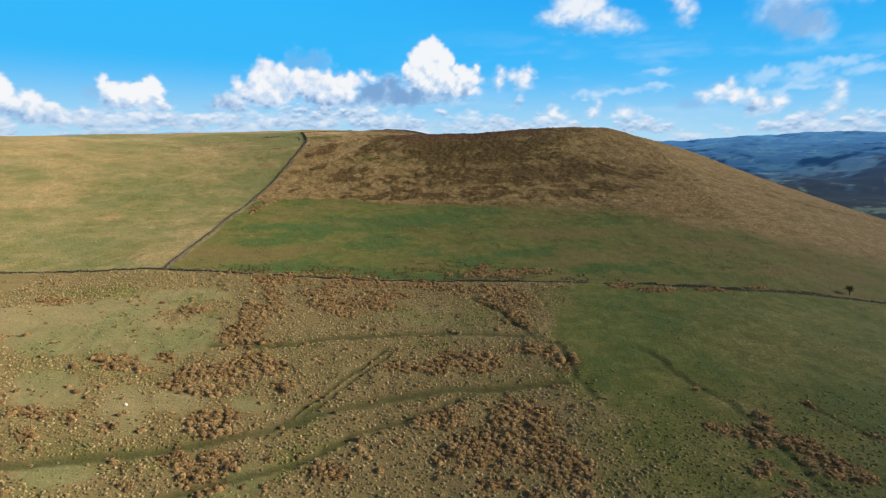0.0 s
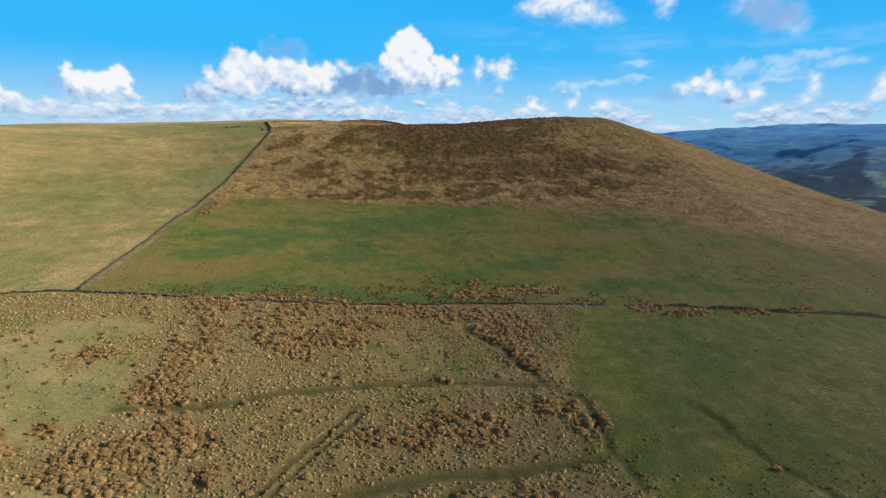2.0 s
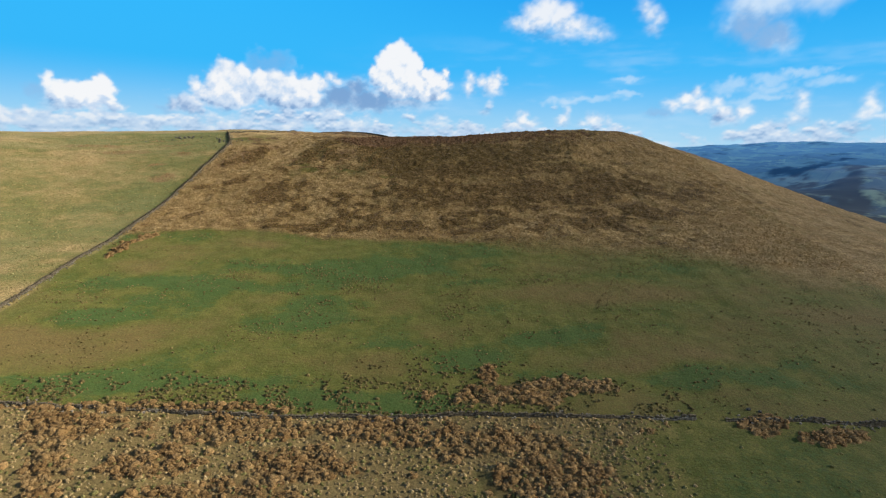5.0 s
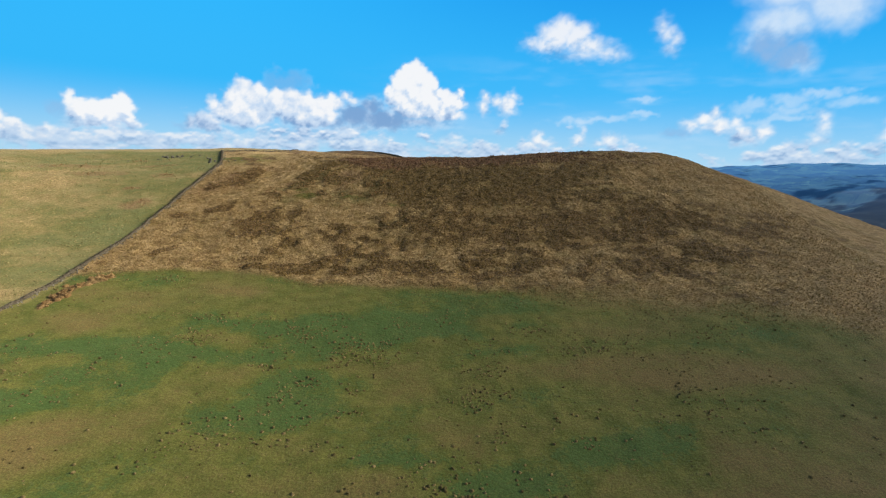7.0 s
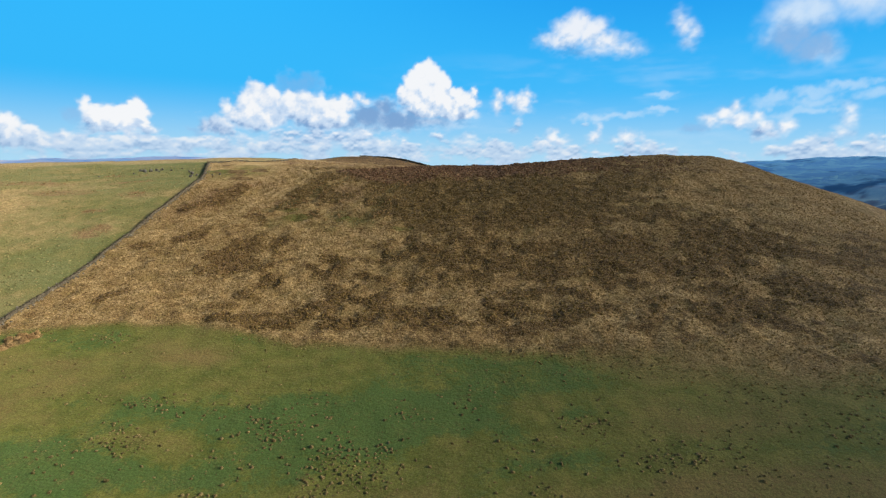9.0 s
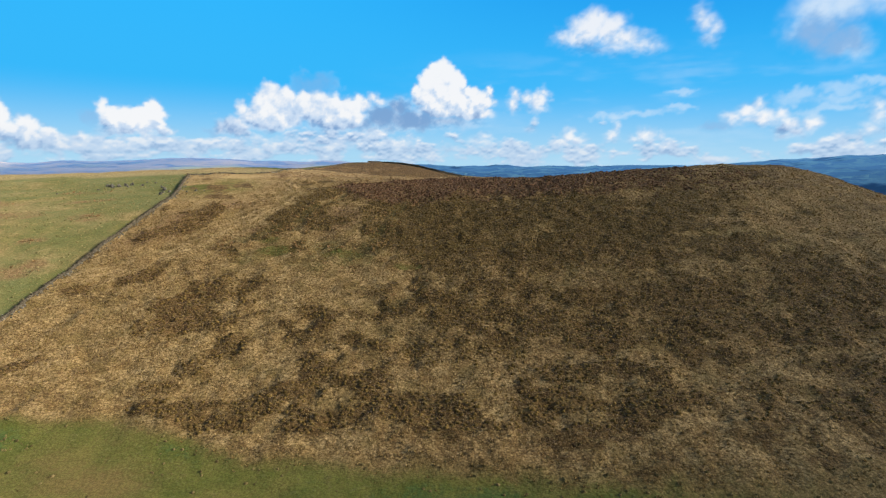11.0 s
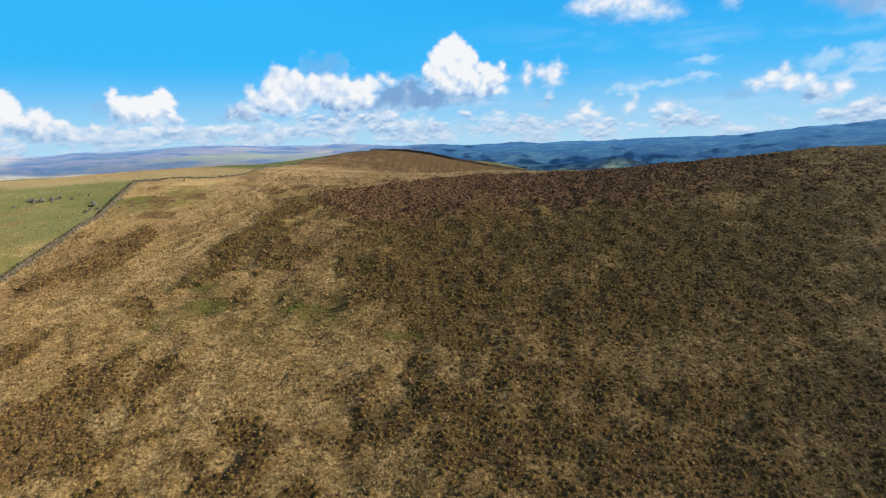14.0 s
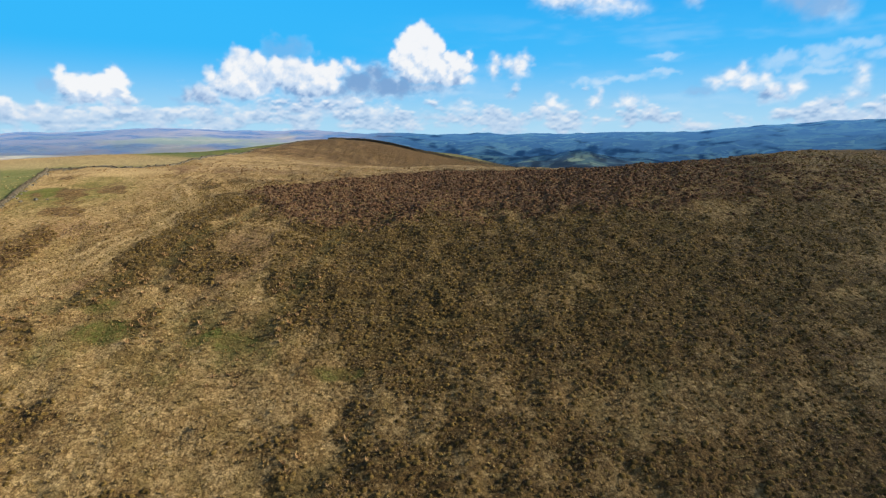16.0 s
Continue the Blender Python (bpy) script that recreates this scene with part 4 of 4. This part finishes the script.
    air = mix(nt, attribute(nt, "cover"), air, white)
    glow = nt.nodes.new("ShaderNodeEmission")
    glow.inputs[1].default_value = 0.84
    nt.links.new(air, glow.inputs[0])
    nt.links.new(glow.outputs[0], nt.nodes["Material Output"].inputs[0])
    ob = mesh_object("sky_backdrop", np.stack([x, y, z], -1).reshape(-1, 3), grid_faces(len(el), len(az)), m, smooth_faces=True)
    for key, values in (("east", smooth(a, -25, 25)), ("cover", cover), ("tone", tone), ("rise", e), ("grey", grey), ("thin", np.clip(np.maximum(thin, streak) + haze, 0, 0.9))):
        add_attribute(ob, key, values)
    tagged(ob, "blue sky with white fair-weather cumulus clouds", "sky", kind="structure")


sky_backdrop()


# ---- dry-stone walls ----
STONE = stone_material()
CORE = plain_material("wall_core", (0.11, 0.098, 0.08), (0.20, 0.18, 0.145), 3.0)
# darker brown stone for every coping and for walls built with dark=True
DARK_STONE = plain_material("dark_stone", (0.068, 0.056, 0.038), (0.165, 0.138, 0.098), 1.5)


def along(points, step):
    p = np.array(points, float)
    seg = np.hypot(*np.diff(p, axis=0).T)
    s = np.concatenate([[0], np.cumsum(seg)])
    t = np.arange(0, s[-1], step)
    return np.interp(t, s, p[:, 0]), np.interp(t, s, p[:, 1])


BOX = np.array([(sx, sy, sz) for sz in (0, 1) for sy in (-1, 1) for sx in (-1, 1)], float) * (0.5, 0.5, 1)
BOX_FACES = np.array([(0, 2, 3, 1), (4, 5, 7, 6), (0, 1, 5, 4), (1, 3, 7, 5), (3, 2, 6, 7), (2, 0, 4, 6)])


def stones(rng, centre, size, turn):
    """Rough blocks as one array: centres of their beds, sizes, turns about z."""
    n = len(centre)
    v = BOX[None] * size[:, None] * (1 + rng.uniform(-0.16, 0.16, (n, 8, 3)))
    c, s = np.cos(turn)[:, None], np.sin(turn)[:, None]
    v = np.stack([v[..., 0] * c - v[..., 1] * s, v[..., 0] * s + v[..., 1] * c, v[..., 2]], -1) + centre[:, None]
    return v.reshape(-1, 3), (BOX_FACES[None] + 8 * np.arange(n)[:, None, None]).reshape(-1, 4)


def dry_stone_wall(points, height, ruin, seed, label, dark=False, apron=0.0):
    """A field wall with a core, courses of blocks and a coping; ruin: 0 sound to 1 tumbled."""
    rng = np.random.default_rng(seed)
    wall = tagged(new("dry_stone_wall"), label, "wall", "field walls")
    x, y = along(points, 0.5)
    g = ground_height(x, y)
    turn = np.arctan2(np.gradient(y), np.gradient(x))
    nx, ny = -np.sin(turn), np.cos(turn)
    drop = fbm(x, y, 14, 3, seed + 5)
    top = height * (1 - ruin * smooth(drop, 0.36, 0.62)) * (0.92 + 0.16 * fbm(x, y, 3, 2, seed))
    top = np.maximum(top, 0.18)
    rows = []
    for side, up, lean in ((-1, 0, 0.30), (-1, 1, 0.17), (1, 1, 0.17), (1, 0, 0.30)):
        rows.append(np.stack([x + nx * side * lean, y + ny * side * lean, g - 0.3 + up * (top + 0.22)], -1))
    n = len(x)
    v = np.stack(rows, 1).reshape(-1, 3)
    i = np.arange(n - 1)[:, None] * 4
    faces = np.concatenate([np.concatenate([i + k, i + k + 1, i + k + 5, i + k + 4], 1) for k in range(3)])
    block = DARK_STONE if dark else STONE
    mesh_object("core", v, faces, DARK_STONE if dark else CORE, wall)
    cs, ss, ts = [], [], []
    for side in (-1, 1):
        z = np.zeros(n)
        for course in range(5):
            h = rng.uniform(0.17, 0.30, n)
            keep = (z + h * 0.6 < top) & (rng.random(n) > 0.05)
            off = side * (0.30 - 0.13 * z / height + rng.uniform(-0.03, 0.05, n))
            shift = rng.uniform(-0.12, 0.12, n)
            c = np.stack([x + nx * off + np.cos(turn) * shift, y + ny * off + np.sin(turn) * shift, g + z - 0.05], -1)
            cs.append(c[keep]), ss.append(np.stack([rng.uniform(0.38, 0.62, n), rng.uniform(0.2, 0.3, n), h * 1.05], -1)[keep]), ts.append((turn + rng.uniform(-0.12, 0.12, n))[keep])
            z = z + h
    v, f = stones(rng, np.concatenate(cs), np.concatenate(ss), np.concatenate(ts))
    tagged(mesh_object("face_stones", v, f, block, wall), kind="stuff")
    keep = rng.random(n) > 0.08 + 0.5 * ruin
    c = np.stack([x, y, g + top - 0.1], -1)
    v, f = stones(rng, c[keep], np.stack([rng.uniform(0.2, 0.5, n), rng.uniform(0.45, 0.6, n), rng.uniform(0.26, 0.46, n)], -1)[keep], turn[keep] + rng.uniform(-0.2, 0.2, keep.sum()))
    tagged(mesh_object("coping_stones", v, f, DARK_STONE, wall), kind="stuff")
    k = int(n * (0.10 + 0.9 * ruin + 5.0 * apron))
    pick = rng.integers(0, n, k)
    off = rng.normal(-0.55 * apron, 0.9 - 0.35 * apron, k) - 0.4 * (apron > 0)
    px, py = x[pick] + nx[pick] * off, y[pick] + ny[pick] * off
    v, f = stones(rng, np.stack([px, py, ground_height(px, py) - 0.06], -1), rng.uniform(0.2, 0.5, (k, 3)), rng.uniform(0, 6.28, k))
    tagged(mesh_object("fallen_stones", v, f, STONE, wall), kind="stuff")
    return wall


dry_stone_wall(LOW_WALL[:7], 0.55, 0.6, 101, "weathered grey dry-stone wall along the foot of the pasture", True)
dry_stone_wall([LOW_WALL[6], (60, 212.3)], 1.1, 0.7, 102, "half-tumbled dry-stone wall beside dead bracken")
dry_stone_wall([(67, 212), *LOW_WALL[7:]], 1.1, 0.75, 103, "tumbled dark dry-stone wall between two green fields", True)
dry_stone_wall(HILL_WALL, 0.95, 0.35, 104, "grey dry-stone wall climbing straight up the hillside", True, 0.12)
dry_stone_wall(TOP_WALL, 0.5, 0.7, 105, "low dry-stone wall across the flat moor top")
dry_stone_wall(KNOLL_WALL, 1.7, 0.05, 106, "dark dry-stone wall along the far knoll's crest", True)


# ---- boulders and a sheep stand-in ----
def boulder(x, y, size, flat, seed, mat, label):
    """A rough block of rock, sunk a little into the turf."""
    rng = random.Random(seed)
    bm = bmesh.new()
    bmesh.ops.create_icosphere(bm, subdivisions=2, radius=0.85)
    for v in bm.verts:
        n = noise.noise(v.co * 1.1 + Vector((seed * 3.7, 0, 0))) * 0.85 + noise.noise(v.co * 3.1 + Vector((0, seed, 0))) * 0.16
        v.co *= 1 + n
        v.co.x = max(-0.8, min(0.8, v.co.x))
        v.co = Vector((v.co.x * size, v.co.y * size * rng.uniform(0.78, 0.82), v.co.z * size * flat))
    me = bpy.data.meshes.new("boulder")
    bm.to_mesh(me)
    bm.free()
    me.materials.append(mat)
    ob = new("boulder", me)
    ob.matrix_world = pose(x, y, float(ground_height(x, y)) + size * flat * 0.45, 0, 0, rng.uniform(0, 180))
    return tagged(ob, label, "boulder", "boulders on the moor")


ROCK = plain_material("weathered_gritstone", (0.060, 0.055, 0.045), (0.210, 0.195, 0.165), 1.6)
PALE = plain_material("sheep_white", (0.55, 0.53, 0.48), (0.78, 0.76, 0.70), 3.0)
# white lump of boulder shape, put here in place of a sheep
boulder(-82, 128.5, 0.55, 0.8, 1, PALE, "pale whitish lump standing in for a sheep on rough grass")
for k, (bx, by, bs, bf) in enumerate([(-154, 482.5, 1.9, 0.7), (-145.5, 484, 1.5, 0.8), (-157, 484, 1.2, 0.7), (-124, 471, 1.5, 0.8), (-127, 474.5, 1.2, 0.7), (-122, 464, 1.2, 0.7), (-140, 482, 1.1, 0.6), (-117, 470, 1.1, 0.6),
                                      (-150, 481, 1.5, 0.8), (-147.6, 482.5, 1.1, 0.9), (-152.5, 480, 1.0, 0.6), (-145, 479.6, 0.8, 0.7), (-136, 486, 0.8, 0.7), (-149, 484.5, 1.3, 0.7), (-141, 488, 0.6, 0.7), (-156, 476, 0.9, 0.5),
                                      (-120.5, 468, 1.0, 0.8), (-122.6, 467, 0.8, 0.9), (-112, 466, 0.7, 0.6), (-109, 467.5, 0.9, 0.6), (-105, 466.5, 0.6, 0.6), (-170, 470, 0.7, 0.6), (24, 232, 0.35, 0.7), (128, 250, 0.4, 0.7), (76, 214.5, 0.6, 0.8), (74, 215.4, 0.8, 0.7)]):
    boulder(bx, by, bs * 0.78, bf, k + 2, ROCK, "grey weathered gritstone boulder in the grass")


# ---- thorn tree ----
def thorn_tree(x, y, tall, seed):
    """A small wind-bent hawthorn: tapered trunk, limbs and a ragged crown of twiggy clumps."""
    rng = random.Random(seed)
    bark = plain_material("thorn_bark", (0.050, 0.042, 0.032), (0.11, 0.09, 0.07), 6.0)
    twigs = clump_material("thorn_twigs", (0.040, 0.046, 0.020), (0.110, 0.105, 0.045))
    tree = tagged(new("hawthorn_tree"), "small dark hawthorn tree beside the tumbled wall", "tree")
    tree.matrix_world = pose(x, y, float(ground_height(x, y)) - 0.05)

    def limb(bm, a, b, r0, r1):
        way = b - a
        turn = way.to_track_quat("Z", "Y").to_matrix().to_4x4()
        bmesh.ops.create_cone(bm, segments=7, radius1=r0, radius2=r1, depth=way.length, matrix=Matrix.Translation((a + b) / 2) @ turn)

    bm = bmesh.new()
    fork = Vector((-0.25, 0.1, tall * 0.38))
    limb(bm, Vector((0, 0, -0.2)), fork, 0.2, 0.13)
    part("trunk", bm, bark, tree)
    ends = []
    for k in range(7):
        a = k * 0.9 + rng.uniform(-0.3, 0.3)
        end = fork + Vector((math.cos(a) * tall * 0.3 - 0.3, math.sin(a) * tall * 0.28, tall * rng.uniform(0.2, 0.5)))
        bm = bmesh.new()
        limb(bm, fork, end, 0.09, 0.03)
        part("limb", bm, bark, tree)
        ends.append(end)
    bm = bmesh.new()
    for k in range(420):
        c = rng.choice(ends).lerp(fork + Vector((0, 0, tall * 0.25)), rng.random() * 0.6) + Vector([rng.gauss(0, tall * 0.10) for _ in range(3)])
        size = rng.uniform(0.12, 0.30)
        vs = [bm.verts.new(c + Vector([rng.uniform(-size, size) for _ in range(3)])) for _ in range(4)]
        bm.faces.new(vs[:3])
        bm.faces.new((vs[1], vs[3], vs[2]))
    part("crown", bm, twigs, tree)


thorn_tree(174, 219, 4.2, 5)


# ---- farm in the valley ----
def farmhouse(deg, d, length, turn, label):
    """A whitewashed house with a slate roof and chimneys, far down in the valley."""
    a = math.radians(deg)
    x, y = d * math.sin(a), 318 + d * math.cos(a)
    z = float(far_height(np.array(deg), np.array(float(d)), np.array(x), np.array(y)))
    house = tagged(new("farmhouse"), label, "house", "farm in the valley")
    house.matrix_world = pose(x, y, z - 0.5, 0, 0, turn)
    w, h, rise = length * 0.5, 5.5, 3.0
    bm = bmesh.new()
    bmesh.ops.create_cube(bm, size=1.0, matrix=Matrix.Translation((0, 0, h / 2)) @ Matrix.Diagonal((length, w, h, 1)))
    part("wall", bm, WHITEWASH, house)
    bm = bmesh.new()
    p = [bm.verts.new(q) for q in ((-length / 2 - 0.3, -w / 2 - 0.4, h), (length / 2 + 0.3, -w / 2 - 0.4, h), (length / 2 + 0.3, w / 2 + 0.4, h), (-length / 2 - 0.3, w / 2 + 0.4, h), (-length / 2 - 0.3, 0, h + rise), (length / 2 + 0.3, 0, h + rise))]
    for q in ((0, 1, 5, 4), (2, 3, 4, 5), (0, 4, 3), (1, 2, 5), (3, 2, 1, 0)):
        bm.faces.new([p[k] for k in q])
    roof = part("roof", bm, SLATE, house)
    bm = bmesh.new()
    bmesh.ops.create_cube(bm, size=1.0, matrix=Matrix.Translation((length * 0.42, 0, h + rise + 0.3)) @ Matrix.Diagonal((0.9, 0.9, 1.8, 1)))
    part("chimney", bm, SLATE, roof)
    for wx in (-0.3, 0.0, 0.3):
        for wz in (1.6, 4.0):
            bm = bmesh.new()
            bmesh.ops.create_cube(bm, size=1.0, matrix=Matrix.Translation((wx * length, -w / 2 - 0.02, wz)) @ Matrix.Diagonal((1.1, 0.12, 1.3, 1)))
            part("window", bm, SLATE, house)


WHITEWASH = plain_material("whitewash", (0.66, 0.64, 0.58), (0.80, 0.78, 0.73), 0.4)
SLATE = plain_material("slate", (0.06, 0.062, 0.07), (0.12, 0.12, 0.13), 0.6)
farmhouse(29.0, 1560, 15, 20, "white farmhouse with a dark slate roof")
farmhouse(29.7, 1590, 12, 70, "white farm building with a dark slate roof")
farmhouse(35.5, 1900, 14, 35, "white farmhouse with a dark slate roof")


# ---- tufts, ferns and heather ----
def template(sides, blades, bent, seed, ragged):
    """A tuft of unit size: a lumpy mound and blades or fronds that lean out of it; bent ones droop at the tip."""
    rng = np.random.default_rng(seed)
    v, f = [], []
    if sides:
        for u in (0.0, 0.5):
            for k in range(sides):
                a = 2 * math.pi * (k + u) / sides + rng.uniform(-0.25, 0.25)
                r = math.cos(u * 1.7) * 0.85 * rng.uniform(1 - ragged * 0.6, 1 + ragged * 0.6)
                v.append((r * math.cos(a), r * math.sin(a), -0.2 if u == 0 else 0.62 * rng.uniform(1 - ragged, 1 + ragged * 0.6)))
        v.append((rng.uniform(-0.2, 0.2), rng.uniform(-0.2, 0.2), rng.uniform(0.75, 0.95)))
        for k in range(sides):
            n = (k + 1) % sides
            f += [(k, n, sides + k), (n, sides + n, sides + k), (sides + k, sides + n, 2 * sides)]
    for k in range(blades):
        a = 2 * math.pi * k / blades + rng.uniform(-0.4, 0.4)
        c, s_ = math.cos(a), math.sin(a)
        wide, reach, tall = rng.uniform(0.16, 0.34), rng.uniform(0.5, 1.1), rng.uniform(1 - ragged, 1.05)
        foot = rng.uniform(0.0, 0.4)
        i = len(v)
        if bent:
            v += [(foot * c, foot * s_, -0.15), (c * reach * 0.55 - s_ * wide, s_ * reach * 0.55 + c * wide, tall * 0.85), (c * reach * 0.55 + s_ * wide, s_ * reach * 0.55 - c * wide, tall * 0.85), (c * reach, s_ * reach, tall * rng.uniform(0.25, 0.7))]
            f += [(i, i + 2, i + 1), (i + 1, i + 2, i + 3)]
        else:
            v += [(foot * c - s_ * wide, foot * s_ + c * wide, -0.1), (foot * c + s_ * wide, foot * s_ - c * wide, -0.1), (c * reach, s_ * reach, tall)]
            f += [(i, i + 1, i + 2)]
    return np.array(v), np.array(f)


def scatter(name, mat, label, seed, box, step, chance, width, height, sides=5, blades=5, bent=False, ragged=0.4):
    """Clumps of one growth joined into one mesh: chance(x, y, zones) is the share of places that carry one."""
    rng = np.random.default_rng(seed)
    x, y = np.meshgrid(np.arange(box[0], box[2], step), np.arange(box[1], box[3], step))
    x, y = (x + rng.uniform(-0.5, 0.5, x.shape) * step).ravel(), (y + rng.uniform(-0.5, 0.5, y.shape) * step).ravel()
    z = zones(x, y)
    keep = rng.random(x.shape) < chance(x, y, z)
    x, y = x[keep], y[keep]
    g = ground_height(x, y)
    forms = [template(sides, blades, bent, seed * 10 + k, ragged) for k in range(6)]
    vs, fs, base = [], [], 0
    kind = rng.integers(0, 6, len(x))
    for k, (tv, tf) in enumerate(forms):
        m = kind == k
        n = m.sum()
        if not n:
            continue
        size = width[0] + (width[1] - width[0]) * rng.random(n) ** 1.6
        tall = size * rng.uniform(height[0], height[1], n)
        a = rng.uniform(0, 6.28, n)
        c, s_ = np.cos(a)[:, None], np.sin(a)[:, None]
        px, py = tv[None, :, 0] * size[:, None], tv[None, :, 1] * (size * rng.uniform(0.7, 1.2, n))[:, None]
        v = np.stack([px * c - py * s_ + x[m][:, None], px * s_ + py * c + y[m][:, None], tv[None, :, 2] * tall[:, None] + g[m][:, None]], -1)
        vs.append(v.reshape(-1, 3))
        fs.append((tf[None] + base + len(tv) * np.arange(n)[:, None, None]).reshape(-1, 3))
        base += n * len(tv)
    ob = mesh_object(name, np.concatenate(vs), np.concatenate(fs), mat, smooth_faces=True)
    return tagged(ob, label, name.replace("_", " "), kind="stuff")


FERN = clump_material("dead_bracken", (0.180, 0.104, 0.041), (0.405, 0.256, 0.108), (0.350, 0.236, 0.106))
STRAW = clump_material("straw_grass", (0.220, 0.155, 0.067), (0.510, 0.378, 0.186))
MOOR = clump_material("moor_straw", (0.190, 0.122, 0.040), (0.480, 0.340, 0.135))
LING = clump_material("heather_bush", (0.086, 0.055, 0.015), (0.245, 0.160, 0.048))
RUST_LING = clump_material("rust_heather", (0.074, 0.038, 0.019), (0.245, 0.134, 0.070))
OLIVE = clump_material("olive_tuft", (0.130, 0.128, 0.040), (0.310, 0.270, 0.105))
PALE_OLIVE = clump_material("pale_olive_tuft", (0.165, 0.150, 0.058), (0.350, 0.300, 0.130))

scatter("bracken", FERN, "rust-brown dead bracken in ragged clumps", 11, (-190, 78, 150, 345), 1.05, lambda x, y, z: np.clip(z["bracken"] * 0.95 - 0.05 - 1.6 * z["rut"] - 0.3 * z["lawn"], 0, 1) * 0.85 + 0.02 * z["field_l"], (0.55, 1.4), (0.55, 0.9), 6, 9, True)
scatter("tussock_grass", STRAW, "pale straw-coloured tussocks of dead grass", 12, (-175, 78, 70, 226), 1.02, lambda x, y, z: z["field_l"] * np.clip(1.15 - z["green"] * 1.0 - z["bracken"] * 0.6 - 2.0 * z["rut"] - 0.95 * z["lawn"], 0.02, 0.75), (0.28, 0.64), (0.55, 0.95))
scatter("rough_grass", OLIVE, "olive-green tufts of rough wet grass", 18, (-175, 78, 70, 226), 1.15, lambda x, y, z: z["field_l"] * np.clip(z["green"] * 1.2 + 0.1 - z["rut"] - 0.7 * z["lawn"], 0.02, 0.75), (0.28, 0.62), (0.5, 0.85))
scatter("moor_grass", MOOR, "bleached moor grass in dense tufts", 13, (-125, 296, 170, 480), 0.85, lambda x, y, z: z["moor"] * np.clip(0.75 - z["heath"] * 0.75 - 0.4 * z["worn"] + 0.45 * z["mixed"] * (z["fine"] > 0.40), 0.07, 0.65), (0.22, 0.52), (0.55, 1.0), 0, 7)
scatter("heather", LING, "dark brown winter heather in low bushes", 14, (-118, 335, 118, 462), 0.92, lambda x, y, z: z["moor"] * (1 - 0.85 * z["ling"]) * 0.72 * (1 - 0.35 * smooth(x, 20, 60)) * smooth(z["heath"], 0.20, 0.60), (0.30, 0.58), (0.42, 0.72), 6, 2, False, 0.3)
scatter("crest_heather", RUST_LING, "red-brown heather bushes along the crest", 20, (-62, 424, 110, 512), 1.0, lambda x, y, z: z["ling"] * 0.85 * smooth(z["heath"], 0.2, 0.5), (0.4, 0.75), (0.45, 0.75), 6, 2, False, 0.3)
RUSH = clump_material("brown_rush", (0.105, 0.086, 0.031), (0.275, 0.206, 0.088))
scatter("pasture_tufts", RUSH, "tan and olive tufts of rush and coarse grass", 15, (-125, 212, 190, 345), 0.9, lambda x, y, z: z["pasture"] * np.clip(0.9 * smooth(patches(x, y, TUFT_SPOTS) + (z["fine"] - 0.5) * 2.2, -0.3, 0.4) + (z["mid"] - 0.44) * 1.3 * (z["fine"] > 0.47) + 0.40 * smooth(234 - y, 0, 12) * smooth(50 - x, 0, 20) * (z["fine"] > 0.47), 0.03, 0.80), (0.16, 0.50), (0.5, 1.0), 5, 7, False, 0.7)
DARK_RUSH = clump_material("dark_rush", (0.080, 0.070, 0.024), (0.215, 0.168, 0.066))
scatter("rush_tufts", DARK_RUSH, "dark olive rush tufts above the low wall", 21, (-122, 213, 62, 244), 0.95, lambda x, y, z: z["pasture"] * smooth(np.interp(x, [-120, -40, 0, 30, 60], [230, 236, 238, 240, 226]) - y + 8 * (z["mid"] - 0.5), -2, 9) * (z["fine"] > 0.43) * 0.75, (0.28, 0.75), (0.5, 0.9))
scatter("field_tufts", OLIVE, "short olive grass tufts in the field", 16, (30, 80, 150, 214), 1.1, lambda x, y, z: z["field_r"] * np.clip((z["mid"] - 0.5) * 0.5 + 0.75 * smooth(138 - y + 0.1 * x, 0, 30), 0.008, 0.75), (0.24, 0.6), (0.45, 0.8))
scatter("hill_tufts", PALE_OLIVE, "olive and straw grass tufts on the slope", 17, (-240, 230, -112, 500), 1.5, lambda x, y, z: z["left"] * np.clip(z["fine"] * 0.9, 0.05, 0.6), (0.25, 0.65), (0.4, 0.75), 4, 4)

REED = clump_material("russet_reed", (0.300, 0.165, 0.070), (0.560, 0.370, 0.180))


def reed_chance(x, y, z):
    gully = np.min([line_distance(x + (z["mid"] - 0.5) * 9, y + (z["fine"] - 0.5) * 8, g) for g in GULLIES], axis=0)
    return z["moor"] * 0.6 * (1 - z["mixed"]) * np.exp(-(((gully - 3.0) / 2.0) ** 2)) * (z["fine"] > 0.42) + 0.30 * z["russet"] * (z["fine"] > 0.5)


scatter("russet_grass", REED, "orange-brown tufts of tall dead moor grass", 19, (-210, 310, 60, 520), 1.3, reed_chance, (0.35, 0.8), (0.7, 1.1), 0, 9)
